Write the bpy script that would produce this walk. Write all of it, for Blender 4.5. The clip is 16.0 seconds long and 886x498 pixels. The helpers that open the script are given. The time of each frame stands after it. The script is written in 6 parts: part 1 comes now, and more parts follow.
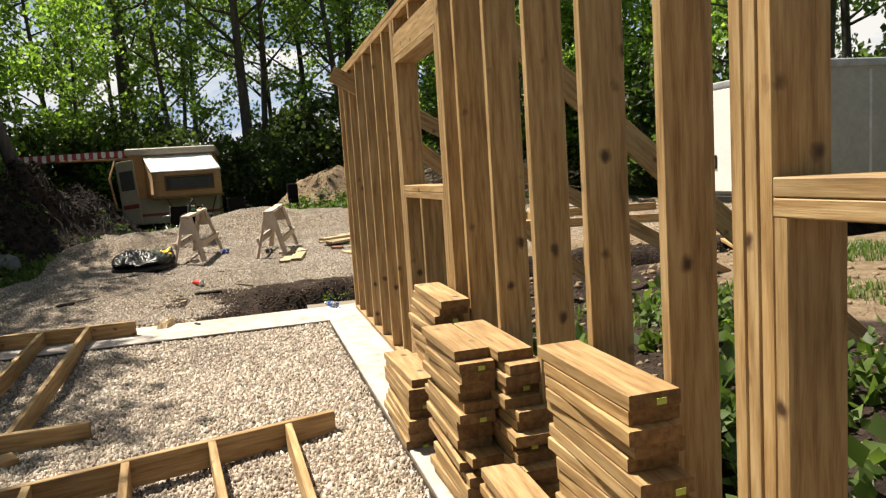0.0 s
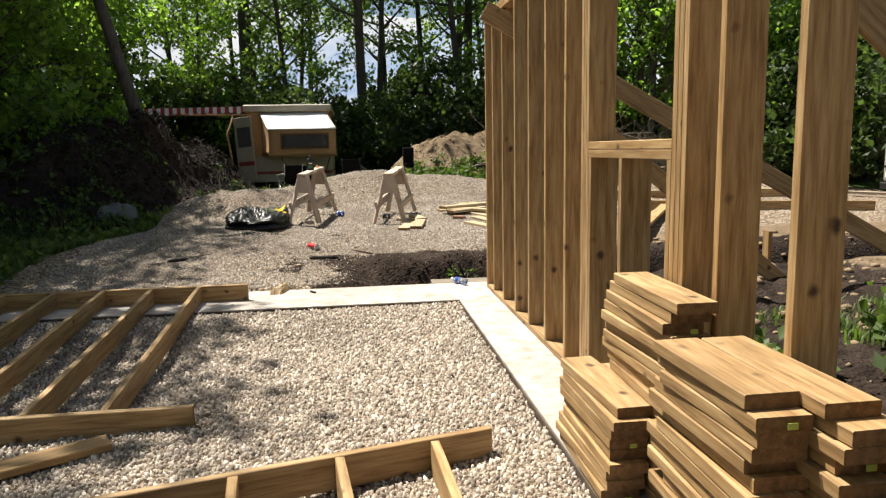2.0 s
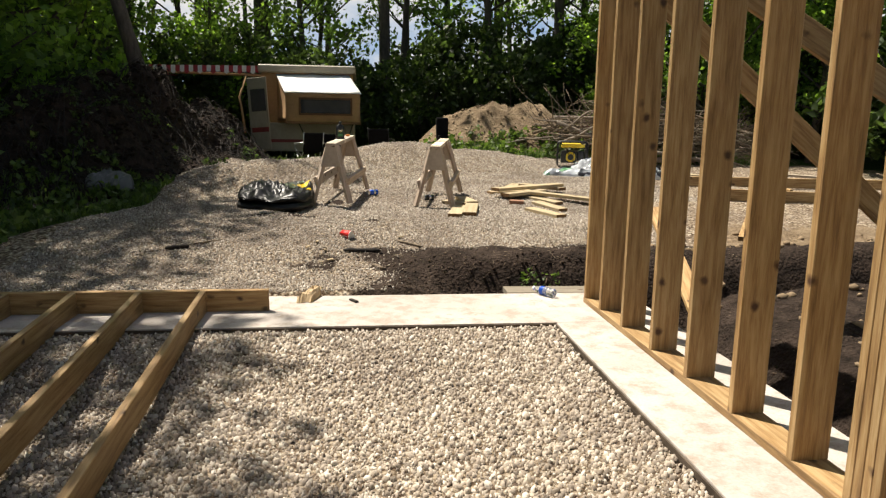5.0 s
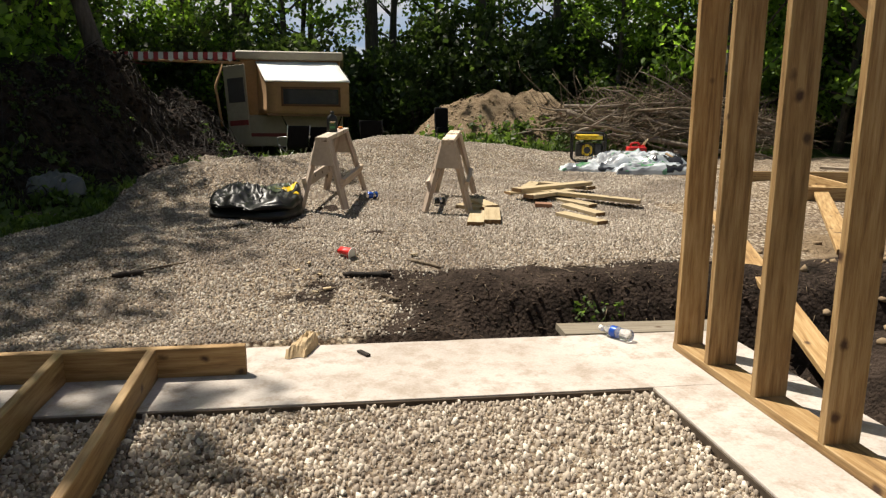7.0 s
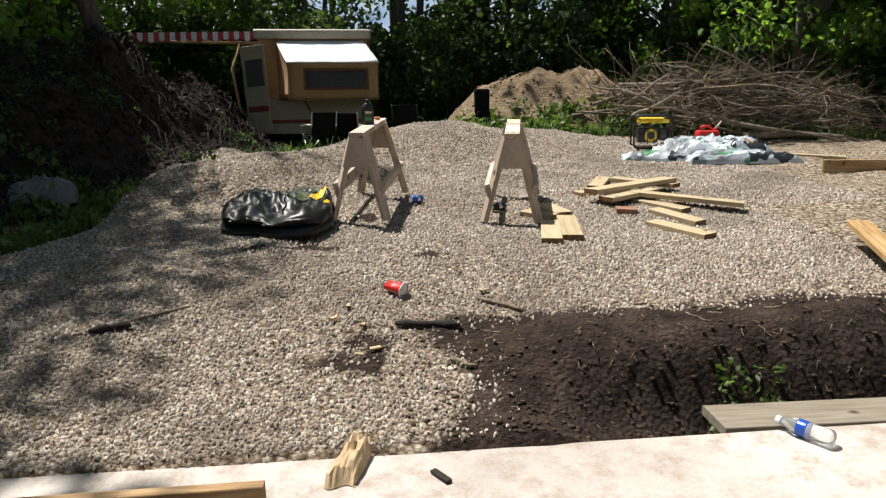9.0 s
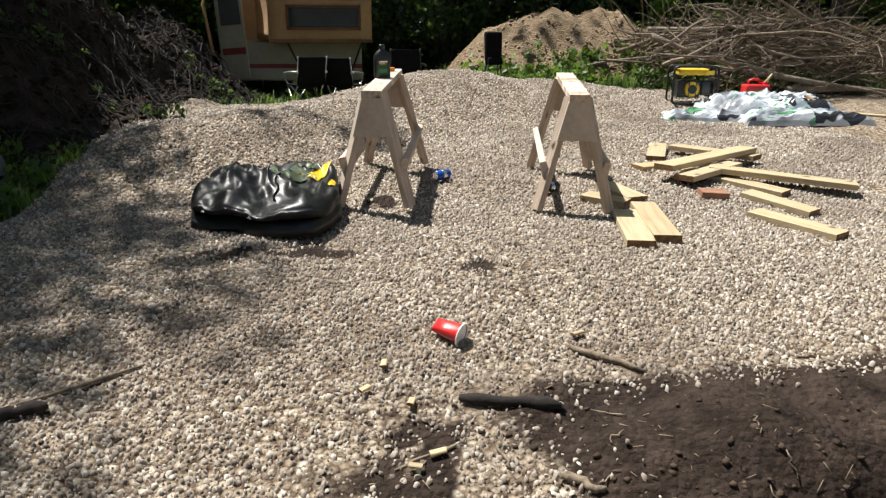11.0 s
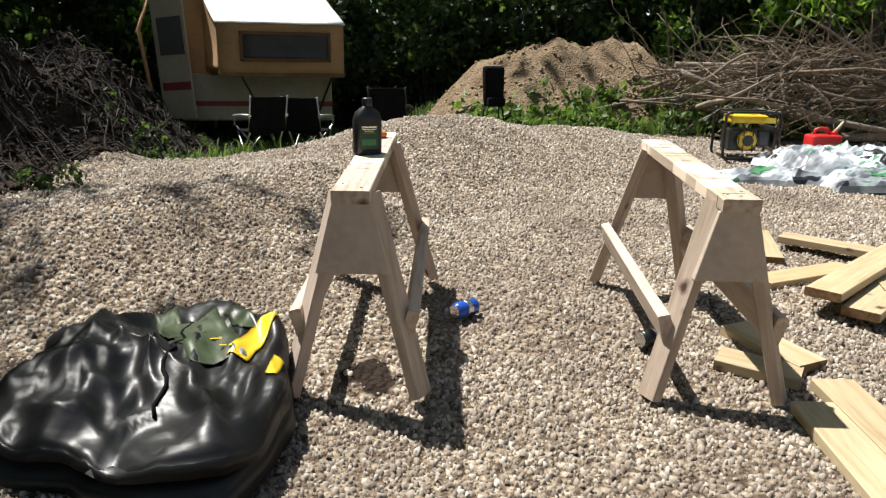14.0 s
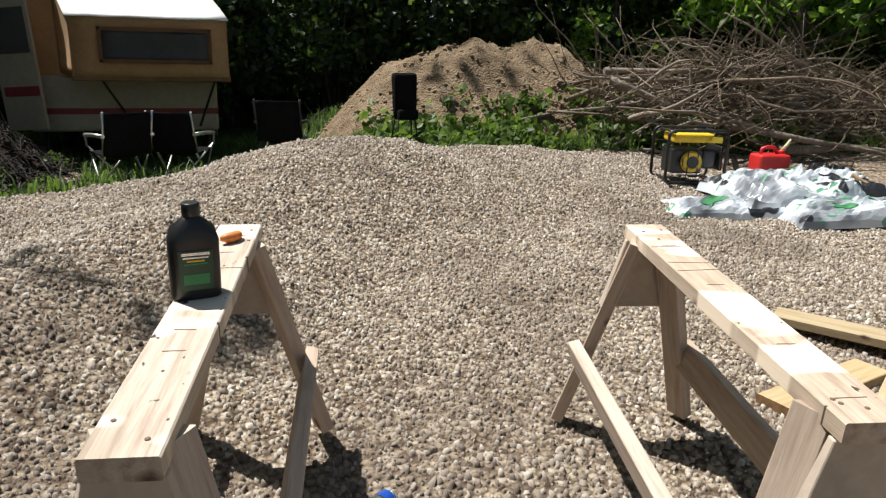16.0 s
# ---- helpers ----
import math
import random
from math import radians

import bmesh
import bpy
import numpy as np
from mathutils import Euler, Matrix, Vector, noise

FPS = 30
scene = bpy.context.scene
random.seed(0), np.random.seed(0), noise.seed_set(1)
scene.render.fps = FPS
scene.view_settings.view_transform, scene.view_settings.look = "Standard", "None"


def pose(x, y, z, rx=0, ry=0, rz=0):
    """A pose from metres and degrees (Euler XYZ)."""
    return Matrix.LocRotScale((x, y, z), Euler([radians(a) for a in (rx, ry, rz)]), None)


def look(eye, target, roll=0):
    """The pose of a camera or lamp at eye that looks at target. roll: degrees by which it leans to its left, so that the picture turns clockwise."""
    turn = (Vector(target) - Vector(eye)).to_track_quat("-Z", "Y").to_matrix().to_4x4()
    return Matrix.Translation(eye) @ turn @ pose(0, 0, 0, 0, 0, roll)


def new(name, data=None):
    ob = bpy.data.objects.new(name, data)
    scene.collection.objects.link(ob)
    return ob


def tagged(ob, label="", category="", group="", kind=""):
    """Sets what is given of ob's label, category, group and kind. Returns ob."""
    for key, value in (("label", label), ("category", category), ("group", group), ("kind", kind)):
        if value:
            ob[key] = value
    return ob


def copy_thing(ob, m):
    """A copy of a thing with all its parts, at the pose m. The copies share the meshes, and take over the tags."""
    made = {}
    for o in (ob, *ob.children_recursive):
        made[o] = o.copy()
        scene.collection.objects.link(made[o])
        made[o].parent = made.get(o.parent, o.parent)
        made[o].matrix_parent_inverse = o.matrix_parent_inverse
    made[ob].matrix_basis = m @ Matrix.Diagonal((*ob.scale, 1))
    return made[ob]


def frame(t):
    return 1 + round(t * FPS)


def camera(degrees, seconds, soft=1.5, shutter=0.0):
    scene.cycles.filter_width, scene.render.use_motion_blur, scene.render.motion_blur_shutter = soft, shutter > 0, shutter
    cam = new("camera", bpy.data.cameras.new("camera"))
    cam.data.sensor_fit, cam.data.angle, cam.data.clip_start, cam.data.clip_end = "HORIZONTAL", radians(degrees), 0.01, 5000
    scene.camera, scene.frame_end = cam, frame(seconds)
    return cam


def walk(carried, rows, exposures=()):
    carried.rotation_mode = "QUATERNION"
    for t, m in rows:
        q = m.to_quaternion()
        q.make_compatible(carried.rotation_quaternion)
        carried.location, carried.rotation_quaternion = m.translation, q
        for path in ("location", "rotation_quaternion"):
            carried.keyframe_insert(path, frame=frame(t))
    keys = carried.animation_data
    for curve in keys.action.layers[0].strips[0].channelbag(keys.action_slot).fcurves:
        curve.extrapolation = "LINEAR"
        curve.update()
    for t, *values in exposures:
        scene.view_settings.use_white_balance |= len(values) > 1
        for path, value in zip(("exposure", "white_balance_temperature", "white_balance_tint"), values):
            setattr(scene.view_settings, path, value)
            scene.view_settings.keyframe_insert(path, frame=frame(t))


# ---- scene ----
cam = camera(65.0, 16.0, 1.3)
METRES, EYE, TILT, LEAN, TURN = 9.66, 1.26, 0.0, 0.0, -15.3
ROWS = [
    (0.0, 0.0, 0.0, 0.0, -0.42, -6.36, 3.8),
    (0.5, -0.0096, 0.0258, -0.0007, 0.35, -5.46, 2.95),
    (1.0, -0.0201, 0.0386, -0.0031, 1.49, -5.77, 1.87),
    (1.5, -0.0336, 0.0708, -0.0085, 6.48, -7.21, 2.0),
    (2.0, -0.0469, 0.0943, -0.0096, 8.0, -8.18, 1.1),
    (2.5, -0.0621, 0.1105, -0.0099, 4.57, -7.49, 2.88),
    (3.0, -0.0737, 0.1302, -0.0108, 5.57, -6.32, 1.58),
    (3.5, -0.082, 0.1598, -0.0111, 7.59, -7.42, -0.03),
    (4.0, -0.0938, 0.1832, -0.0142, 9.26, -8.45, -1.52),
    (6.5, -0.1651, 0.3493, -0.0169, 7.83, -11.71, 0.19),
    (7.0, -0.1742, 0.3736, -0.0192, 7.4, -10.83, -0.43),
    (7.5, -0.1908, 0.4046, -0.0153, 3.29, -10.05, 0.61),
    (8.0, -0.1995, 0.4261, -0.0166, 3.58, -9.73, 0.59),
    (8.5, -0.2091, 0.4602, -0.0133, 9.26, -10.93, 0.64),
    (11.0, -0.2794, 0.6161, -0.0094, 7.38, -17.1, -0.29),
    (11.5, -0.2829, 0.6561, -0.0085, 7.45, -17.52, -0.55),
    (12.0, -0.2853, 0.6809, -0.0044, 8.45, -16.1, -1.6),
    (12.5, -0.2976, 0.7099, -0.0061, 8.03, -16.0, -1.29),
    (13.0, -0.3084, 0.739, -0.0063, 6.55, -16.45, -0.29),
    (13.5, -0.3162, 0.7764, -0.0022, 5.59, -15.99, -0.69),
    (14.0, -0.3266, 0.8088, -0.003, 4.96, -14.89, -0.76),
    (14.5, -0.3352, 0.8408, 0.0044, -0.76, -17.43, -0.16),
    (15.0, -0.3331, 0.874, 0.0067, -2.16, -18.11, -0.92),
    (15.5, -0.3305, 0.899, 0.0145, 0.99, -16.1, -0.61),
    (16.0, -0.3307, 0.9226, 0.0156, -2.32, -15.79, -1.26),
]
walk(cam, [(t, pose(0, 0, EYE, TILT, LEAN, TURN) @ pose(METRES * x, METRES * y, METRES * z, 90 + pitch, roll, yaw)) for t, x, y, z, yaw, pitch, roll in ROWS], [(0.0, 1.15, 6900, 10), (1.0, 1.12, 6550, 10), (4.0, 1.02, 6650, 10), (6.5, 0.78, 6950, 10), (7.8, 0.71, 6400, 10), (11.0, 1.02, 6150, 10), (14.0, 1.0, 6200, 10), (16.0, 0.8, 6100, 10)])

# ---- light ----
SUN_TO = Vector((-0.235, 0.235, 0.68)).normalized()
sun_data = bpy.data.lights.new("sun", "SUN")
sun_data.energy, sun_data.angle, sun_data.color = 5.0, radians(0.53), (1.0, 0.94, 0.84)
sun = new("sun", sun_data)
sun.matrix_world = look((0, 0, 30), Vector((0, 0, 30)) - SUN_TO)
world = bpy.data.worlds.new("sky")
scene.world = world
world.use_nodes = True
sky = world.node_tree.nodes.new("ShaderNodeTexSky")
sky.sky_type, sky.sun_disc = "NISHITA", False
sky.sun_elevation = math.asin(SUN_TO.z)
sky.sun_rotation = math.atan2(SUN_TO.x, SUN_TO.y)
sky.air_density, sky.dust_density = 1.0, 2.0
world.node_tree.links.new(sky.outputs[0], world.node_tree.nodes["Background"].inputs[0])
world.node_tree.nodes["Background"].inputs[1].default_value = 0.05


# ---- materials ----
class Mat:
    """A node material with a few short ways to wire it."""

    def __init__(self, name, rough=0.7, metal=0.0, spec=0.5):
        self.m = bpy.data.materials.new(name)
        self.m.use_nodes = True
        self.t = self.m.node_tree
        self.b = self.t.nodes["Principled BSDF"]
        self.b.inputs["Roughness"].default_value = rough
        self.b.inputs["Metallic"].default_value = metal
        self.b.inputs["Specular IOR Level"].default_value = spec

    def n(self, kind, **kw):
        node = self.t.nodes.new("ShaderNode" + kind)
        for k, v in kw.items():
            node.inputs[k].default_value = v
        return node

    def l(self, a, b):
        self.t.links.new(a, b)

    def coords(self, scale=(1, 1, 1), out="Object", offset=None):
        mp = self.n("Mapping", Scale=scale)
        self.l(self.n("TexCoord").outputs[out], mp.inputs["Vector"])
        if offset is not None:
            self.l(offset, mp.inputs["Location"])
        return mp.outputs["Vector"]

    def noise(self, vec, scale, detail=4.0, rough=0.55):
        nd = self.n("TexNoise", Scale=scale, Detail=detail, Roughness=rough)
        self.l(vec, nd.inputs["Vector"])
        return nd.outputs["Fac"]

    def ramp(self, fac, stops):
        nd = self.n("ValToRGB")
        els = nd.color_ramp.elements
        while len(els) < len(stops):
            els.new(0.5)
        for e, (p, c) in zip(els, stops):
            e.position, e.color = p, (*c, 1)
        self.l(fac, nd.inputs["Fac"])
        return nd.outputs["Color"]

    def mix(self, fac, a, b, mode="MIX"):
        nd = self.t.nodes.new("ShaderNodeMix")
        nd.data_type, nd.blend_type = "RGBA", mode
        for sock, v in ((nd.inputs["Factor"], fac), (nd.inputs[6], a), (nd.inputs[7], b)):
            if hasattr(v, "links"):
                self.l(v, sock)
            else:
                sock.default_value = v if not isinstance(v, tuple) else (*v, 1)[:4]
        return nd.outputs[2]

    def math(self, op, a, b):
        nd = self.t.nodes.new("ShaderNodeMath")
        nd.operation = op
        for sock, v in zip(nd.inputs, (a, b)):
            if hasattr(v, "links"):
                self.l(v, sock)
            else:
                sock.default_value = v
        return nd.outputs[0]

    def bump(self, height, strength=0.3, dist=0.01):
        nd = self.n("Bump", Strength=strength, Distance=dist)
        self.l(height, nd.inputs["Height"])
        self.l(nd.outputs["Normal"], self.b.inputs["Normal"])

    def color(self, c):
        if hasattr(c, "links"):
            self.l(c, self.b.inputs["Base Color"])
        else:
            self.b.inputs["Base Color"].default_value = (*c, 1)
        return self


def plain(name, col, rough=0.6, metal=0.0, var=0.25, scale=6.0, bump=0.1):
    """Paint, plastic or cloth with mottling at two scales."""
    m = Mat(name, rough, metal)
    v = m.coords()
    f = m.noise(v, scale, 6)
    g = m.noise(v, scale * 9, 3)
    lo = tuple(c * (1 - var) for c in col)
    hi = tuple(min(1, c * (1 + var)) for c in col)
    c1 = m.ramp(f, [(0.3, lo), (0.7, hi)])
    c2 = m.mix(0.18, c1, m.ramp(g, [(0.35, tuple(c * 0.5 for c in col)), (0.65, hi)]))
    m.color(c2)
    if bump:
        m.bump(g, bump, 0.004)
    if rough > 0.9:
        m.b.inputs["Specular IOR Level"].default_value = 0.1
    return m.m


def lumber(name, pale, mid, dark, rough=0.62, grime=0.25, worn=0.0):
    """Sawn softwood: grain along local x, knots, some stains; each piece differs."""
    m = Mat(name, rough)
    info = m.n("ObjectInfo")
    shift = m.n("CombineXYZ")
    m.l(m.math("MULTIPLY", info.outputs["Random"], 31.0), shift.inputs["X"])
    m.l(m.math("MULTIPLY", info.outputs["Random"], 17.0), shift.inputs["Y"])
    m.l(m.math("MULTIPLY", info.outputs["Random"], 7.0), shift.inputs["Z"])
    v = m.coords((0.7, 9, 9), offset=shift.outputs[0])
    grain = m.noise(v, 5.0, 6, 0.6)
    fine = m.noise(m.coords((3, 60, 60), offset=shift.outputs[0]), 5.0, 3)
    col = m.ramp(grain, [(0.30, dark), (0.46, mid), (0.64, pale)])
    col = m.mix(0.25, col, m.ramp(fine, [(0.3, dark), (0.7, pale)]))
    kn = m.n("TexVoronoi", Scale=1.0)
    warped = m.n("VectorMath")
    warped.operation = "ADD"
    m.l(m.coords((6.5, 8, 8), offset=shift.outputs[0]), warped.inputs[0])
    wob = m.n("TexNoise", Scale=25.0, Detail=2.0)
    m.l(m.coords(), wob.inputs["Vector"])
    wsc = m.n("VectorMath")
    wsc.operation = "SCALE"
    wsc.inputs["Scale"].default_value = 0.18
    m.l(wob.outputs["Color"], wsc.inputs[0])
    m.l(wsc.outputs[0], warped.inputs[1])
    m.l(warped.outputs[0], kn.inputs["Vector"])
    ksep = m.n("SeparateColor")
    m.l(kn.outputs["Color"], ksep.inputs[0])
    rare = m.ramp(ksep.outputs[0], [(0.42, (0, 0, 0)), (0.44, (1, 1, 1))])
    kmask = m.ramp(kn.outputs["Distance"], [(0.07, (1, 1, 1)), (0.19, (0, 0, 0))])
    kmask = m.mix(1.0, kmask, rare, "MULTIPLY")
    col = m.mix(kmask, col, (0.06, 0.026, 0.011))
    stain = m.noise(m.coords((1, 2, 2), offset=shift.outputs[0]), 1.7, 5)
    smask = m.ramp(stain, [(0.52, (0, 0, 0)), (0.75, (grime, grime, grime))])
    col = m.mix(smask, col, (0.16, 0.12, 0.06))
    if worn:
        patch = m.noise(m.coords((6.5, 2.2, 1), offset=shift.outputs[0]), 1.0, 2)
        col = m.mix(m.ramp(patch, [(0.49, (0, 0, 0)), (0.54, (worn, worn, worn))]), col, (0.74, 0.65, 0.55))
        speck = m.noise(m.coords((30, 40, 1), offset=shift.outputs[0]), 1.0, 2)
        col = m.mix(m.ramp(speck, [(0.69, (0, 0, 0)), (0.72, (1, 1, 1))]), col, (0.05, 0.035, 0.025))
    tint = m.ramp(info.outputs["Random"], [(0.0, (0.80, 0.77, 0.72)), (0.5, (1, 1, 1)), (1.0, (1.0, 0.94, 0.84))])
    col = m.mix(1.0, col, tint, "MULTIPLY")
    m.color(col)
    m.bump(m.math("ADD", grain, fine), 0.25, 0.003)
    return m.m


WOOD = lumber("treated_lumber", (0.49, 0.345, 0.175), (0.33, 0.198, 0.078), (0.15, 0.078, 0.027))
# End grain, darkened further to carry the shade on the board ends.
END_SHADED = lumber("shaded_end_grain", (0.25, 0.15, 0.07), (0.16, 0.09, 0.038), (0.08, 0.042, 0.018), 0.9)
OLD = lumber("weathered_lumber", (0.52, 0.455, 0.385), (0.41, 0.35, 0.285), (0.25, 0.20, 0.155), 0.85, 0.55)
CUT = lumber("green_tinted_lumber", (0.47, 0.385, 0.25), (0.40, 0.315, 0.19), (0.28, 0.21, 0.115))
HORSE = lumber("worn_sawhorse_lumber", (0.54, 0.45, 0.38), (0.45, 0.365, 0.30), (0.30, 0.22, 0.17), 0.8, 0.45)
HORSE_TOP = lumber("worn_sawhorse_top", (0.54, 0.46, 0.39), (0.44, 0.365, 0.30), (0.26, 0.195, 0.15), 0.8, 0.45, 0.9)


def stone_material(name, gain, dirt):
    m = Mat(name, 0.85)
    geo = m.n("NewGeometry")
    col = m.ramp(geo.outputs["Random Per Island"], [(0.0, (0.07, 0.054, 0.042)), (0.22, (0.22, 0.178, 0.14)), (0.55, (0.37, 0.31, 0.247)), (0.8, (0.47, 0.41, 0.34)), (1.0, (0.74, 0.69, 0.60))])
    v = m.coords()
    f = m.noise(v, 60, 4)
    col = m.mix(0.25, col, m.ramp(f, [(0.3, (0.17, 0.135, 0.10)), (0.7, (0.50, 0.43, 0.35))]))
    big = m.noise(v, 1.1, 3)
    col = m.mix(m.ramp(big, [(0.48, (0, 0, 0)), (0.70, (dirt, dirt, dirt))]), col, (0.15, 0.115, 0.09))
    col = m.mix(1.0, col, (gain, gain, gain), "MULTIPLY")
    m.color(col)
    m.bump(f, 0.4, 0.004)
    return m.m


STONE = stone_material("clean_crushed_limestone", 1.06, 0.3)
STONE_YARD = stone_material("dusty_crushed_limestone", 0.82, 0.65)


def ground_material():
    """Gravel, black topsoil, tan clay and grass, told apart by the sheet's zone attribute (red soil, green grass, blue clay)."""
    m = Mat("ground", 0.97, spec=0.12)
    v = m.coords()
    zone = m.n("Attribute")
    zone.attribute_name = "zone"
    sep = m.n("SeparateColor")
    m.l(zone.outputs["Color"], sep.inputs[0])
    cell = m.n("TexVoronoi", Scale=38.0)
    m.l(v, cell.inputs["Vector"])
    csep = m.n("SeparateColor")
    m.l(cell.outputs["Color"], csep.inputs[0])
    gravel = m.ramp(csep.outputs[0], [(0.0, (0.14, 0.10, 0.075)), (0.3, (0.32, 0.25, 0.18)), (0.7, (0.46, 0.38, 0.28)), (1.0, (0.62, 0.55, 0.45))])
    # Shade between the stones is painted as darker cell edges.
    gap_shade = m.ramp(cell.outputs["Distance"], [(0.3, (1, 1, 1)), (0.75, (0.32, 0.28, 0.25))])
    gravel = m.mix(1.0, gravel, gap_shade, "MULTIPLY")
    big = m.noise(v, 1.1, 3)
    gravel = m.mix(m.ramp(big, [(0.48, (0, 0, 0)), (0.72, (0.55, 0.55, 0.55))]), gravel, (0.17, 0.13, 0.10))
    n1, n2 = m.noise(v, 7, 8, 0.65), m.noise(v, 45, 5, 0.7)
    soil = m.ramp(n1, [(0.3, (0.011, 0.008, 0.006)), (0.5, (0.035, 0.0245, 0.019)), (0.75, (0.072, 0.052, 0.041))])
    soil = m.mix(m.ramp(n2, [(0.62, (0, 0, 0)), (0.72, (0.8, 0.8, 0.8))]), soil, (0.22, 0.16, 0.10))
    clay = m.ramp(n1, [(0.3, (0.13, 0.09, 0.055)), (0.55, (0.23, 0.17, 0.11)), (0.75, (0.32, 0.25, 0.17))])
    clay = m.mix(m.ramp(n2, [(0.6, (0, 0, 0)), (0.7, (0.6, 0.6, 0.6))]), clay, (0.14, 0.09, 0.05))
    grass = m.ramp(n1, [(0.3, (0.02, 0.035, 0.008)), (0.6, (0.05, 0.085, 0.02)), (0.8, (0.11, 0.12, 0.05))])
    edge = m.math("MULTIPLY", m.math("SUBTRACT", m.noise(v, 3.5, 6, 0.7), 0.5), 0.9)

    def cover(ch):
        w = m.math("ADD", ch, edge)
        return m.ramp(w, [(0.42, (0, 0, 0)), (0.58, (1, 1, 1))])

    col = m.mix(cover(sep.outputs[2]), gravel, clay)
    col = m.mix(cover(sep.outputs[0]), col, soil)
    col = m.mix(cover(sep.outputs[1]), col, grass)
    m.color(col)
    m.bump(m.math("ADD", m.math("MULTIPLY", cell.outputs["Distance"], -0.8), m.math("ADD", n1, n2)), 0.9, 0.03)
    return m.m


GROUND = ground_material()


def concrete_material():
    m = Mat("concrete", 0.9)
    v = m.coords()
    big, mid, fine = m.noise(v, 1.6, 6, 0.65), m.noise(v, 9, 6, 0.7), m.noise(v, 90, 3)
    col = m.ramp(big, [(0.3, (0.31, 0.265, 0.23)), (0.6, (0.44, 0.395, 0.36)), (0.8, (0.51, 0.475, 0.44))])
    col = m.mix(m.ramp(mid, [(0.47, (0, 0, 0)), (0.64, (0.85, 0.85, 0.85))]), col, (0.25, 0.195, 0.15))
    col = m.mix(0.12, col, m.ramp(fine, [(0.3, (0.3, 0.27, 0.23)), (0.7, (0.8, 0.78, 0.74))]))
    m.color(col)
    m.bump(m.math("ADD", mid, fine), 0.3, 0.004)
    return m.m


CONCRETE = concrete_material()


def leaf_material(name, low, high, glow):
    """Leaves: diffuse with light passing through, colour by leaf."""
    m = Mat(name, 0.5, spec=0.35)
    geo = m.n("NewGeometry")
    info = m.n("ObjectInfo")
    f = m.math("FRACT", m.math("ADD", geo.outputs["Random Per Island"], info.outputs["Random"]), 0.0)
    col = m.ramp(f, [(0.0, low), (0.7, high), (1.0, tuple(c * 1.35 for c in high))])
    m.color(col)
    tr = m.n("BsdfTranslucent")
    m.l(m.mix(1.0, col, glow, "MULTIPLY"), tr.inputs["Color"])
    mx = m.n("MixShader", Fac=0.45)
    out = m.t.nodes["Material Output"]
    m.l(m.b.outputs[0], mx.inputs[1])
    m.l(tr.outputs[0], mx.inputs[2])
    m.l(mx.outputs[0], out.inputs["Surface"])
    return m.m


LEAF_POPLAR = leaf_material("poplar_leaves", (0.045, 0.07, 0.022), (0.10, 0.15, 0.046), (3.4, 3.6, 1.7))
# Sunlit copy of the leaves: sunshine is put into the brighter green.
LEAF_SUNLIT = leaf_material("leaves_brightened_for_sun", (0.05, 0.085, 0.02), (0.12, 0.19, 0.045), (3.4, 3.6, 1.5))
# Shaded copy of the leaves: the woods' shade is put into the green.
LEAF_SHADED = leaf_material("leaves_darkened_for_shade", (0.022, 0.036, 0.012), (0.05, 0.078, 0.024), (2.0, 2.1, 1.2))
WEED = leaf_material("weed_leaves", (0.045, 0.075, 0.018), (0.10, 0.15, 0.04), (1.4, 1.5, 0.8))


def bark_material(name, lo, hi):
    m = Mat(name, 0.95)
    v = m.coords((6, 6, 1.2))
    f = m.noise(v, 4, 8, 0.7)
    g = m.noise(m.coords((1, 1, 1)), 2.2, 4)
    col = m.ramp(f, [(0.3, lo), (0.7, hi)])
    col = m.mix(m.ramp(g, [(0.5, (0, 0, 0)), (0.7, (0.5, 0.5, 0.5))]), col, tuple(c * 0.5 for c in lo))
    m.color(col)
    m.bump(f, 0.6, 0.02)
    return m.m


BARK = bark_material("poplar_bark", (0.04, 0.032, 0.027), (0.12, 0.10, 0.085))
BARK_PALE = bark_material("pale_bark", (0.14, 0.11, 0.085), (0.33, 0.28, 0.225))
STICK = bark_material("dead_branch_bark", (0.07, 0.052, 0.036), (0.32, 0.25, 0.175))
# Dark root colour stands in for shade that the bank doesn't get.
ROOT = bark_material("root_wood_darkened", (0.007, 0.005, 0.004), (0.032, 0.023, 0.017))

BLACK = plain("black_plastic", (0.014, 0.014, 0.015), 0.35, var=0.3)
BLACK_CLOTH = plain("black_cloth", (0.006, 0.006, 0.007), 1.0, var=0.3, scale=20)
STEEL = plain("grey_steel", (0.45, 0.45, 0.45), 0.35, 0.9)
DARK_STEEL = plain("black_steel", (0.02, 0.02, 0.02), 0.45, 0.3)
YELLOW = plain("yellow_enamel", (0.72, 0.48, 0.02), 0.4, var=0.12)
RED = plain("red_plastic", (0.55, 0.02, 0.02), 0.4, var=0.15)
WHITE = plain("white_paint", (0.78, 0.77, 0.74), 0.45, var=0.06, scale=2)
CREAM = plain("cream_siding", (0.34, 0.30, 0.23), 0.5, var=0.12, scale=2)
TAN = plain("tan_canvas", (0.42, 0.24, 0.11), 0.9, var=0.15, scale=3, bump=0.2)
VINYL = plain("white_vinyl", (0.80, 0.80, 0.78), 0.55, var=0.05, scale=3)
RUBBER = plain("black_rubber", (0.016, 0.016, 0.017), 0.6)
BLUE = plain("blue_print", (0.02, 0.08, 0.42), 0.25, 0.2, var=0.1, scale=40)
ALU = plain("aluminium", (0.75, 0.75, 0.76), 0.25, 1.0, var=0.08)
SCREEN = plain("grey_mesh_screen", (0.06, 0.055, 0.055), 0.85, var=0.25, scale=3)
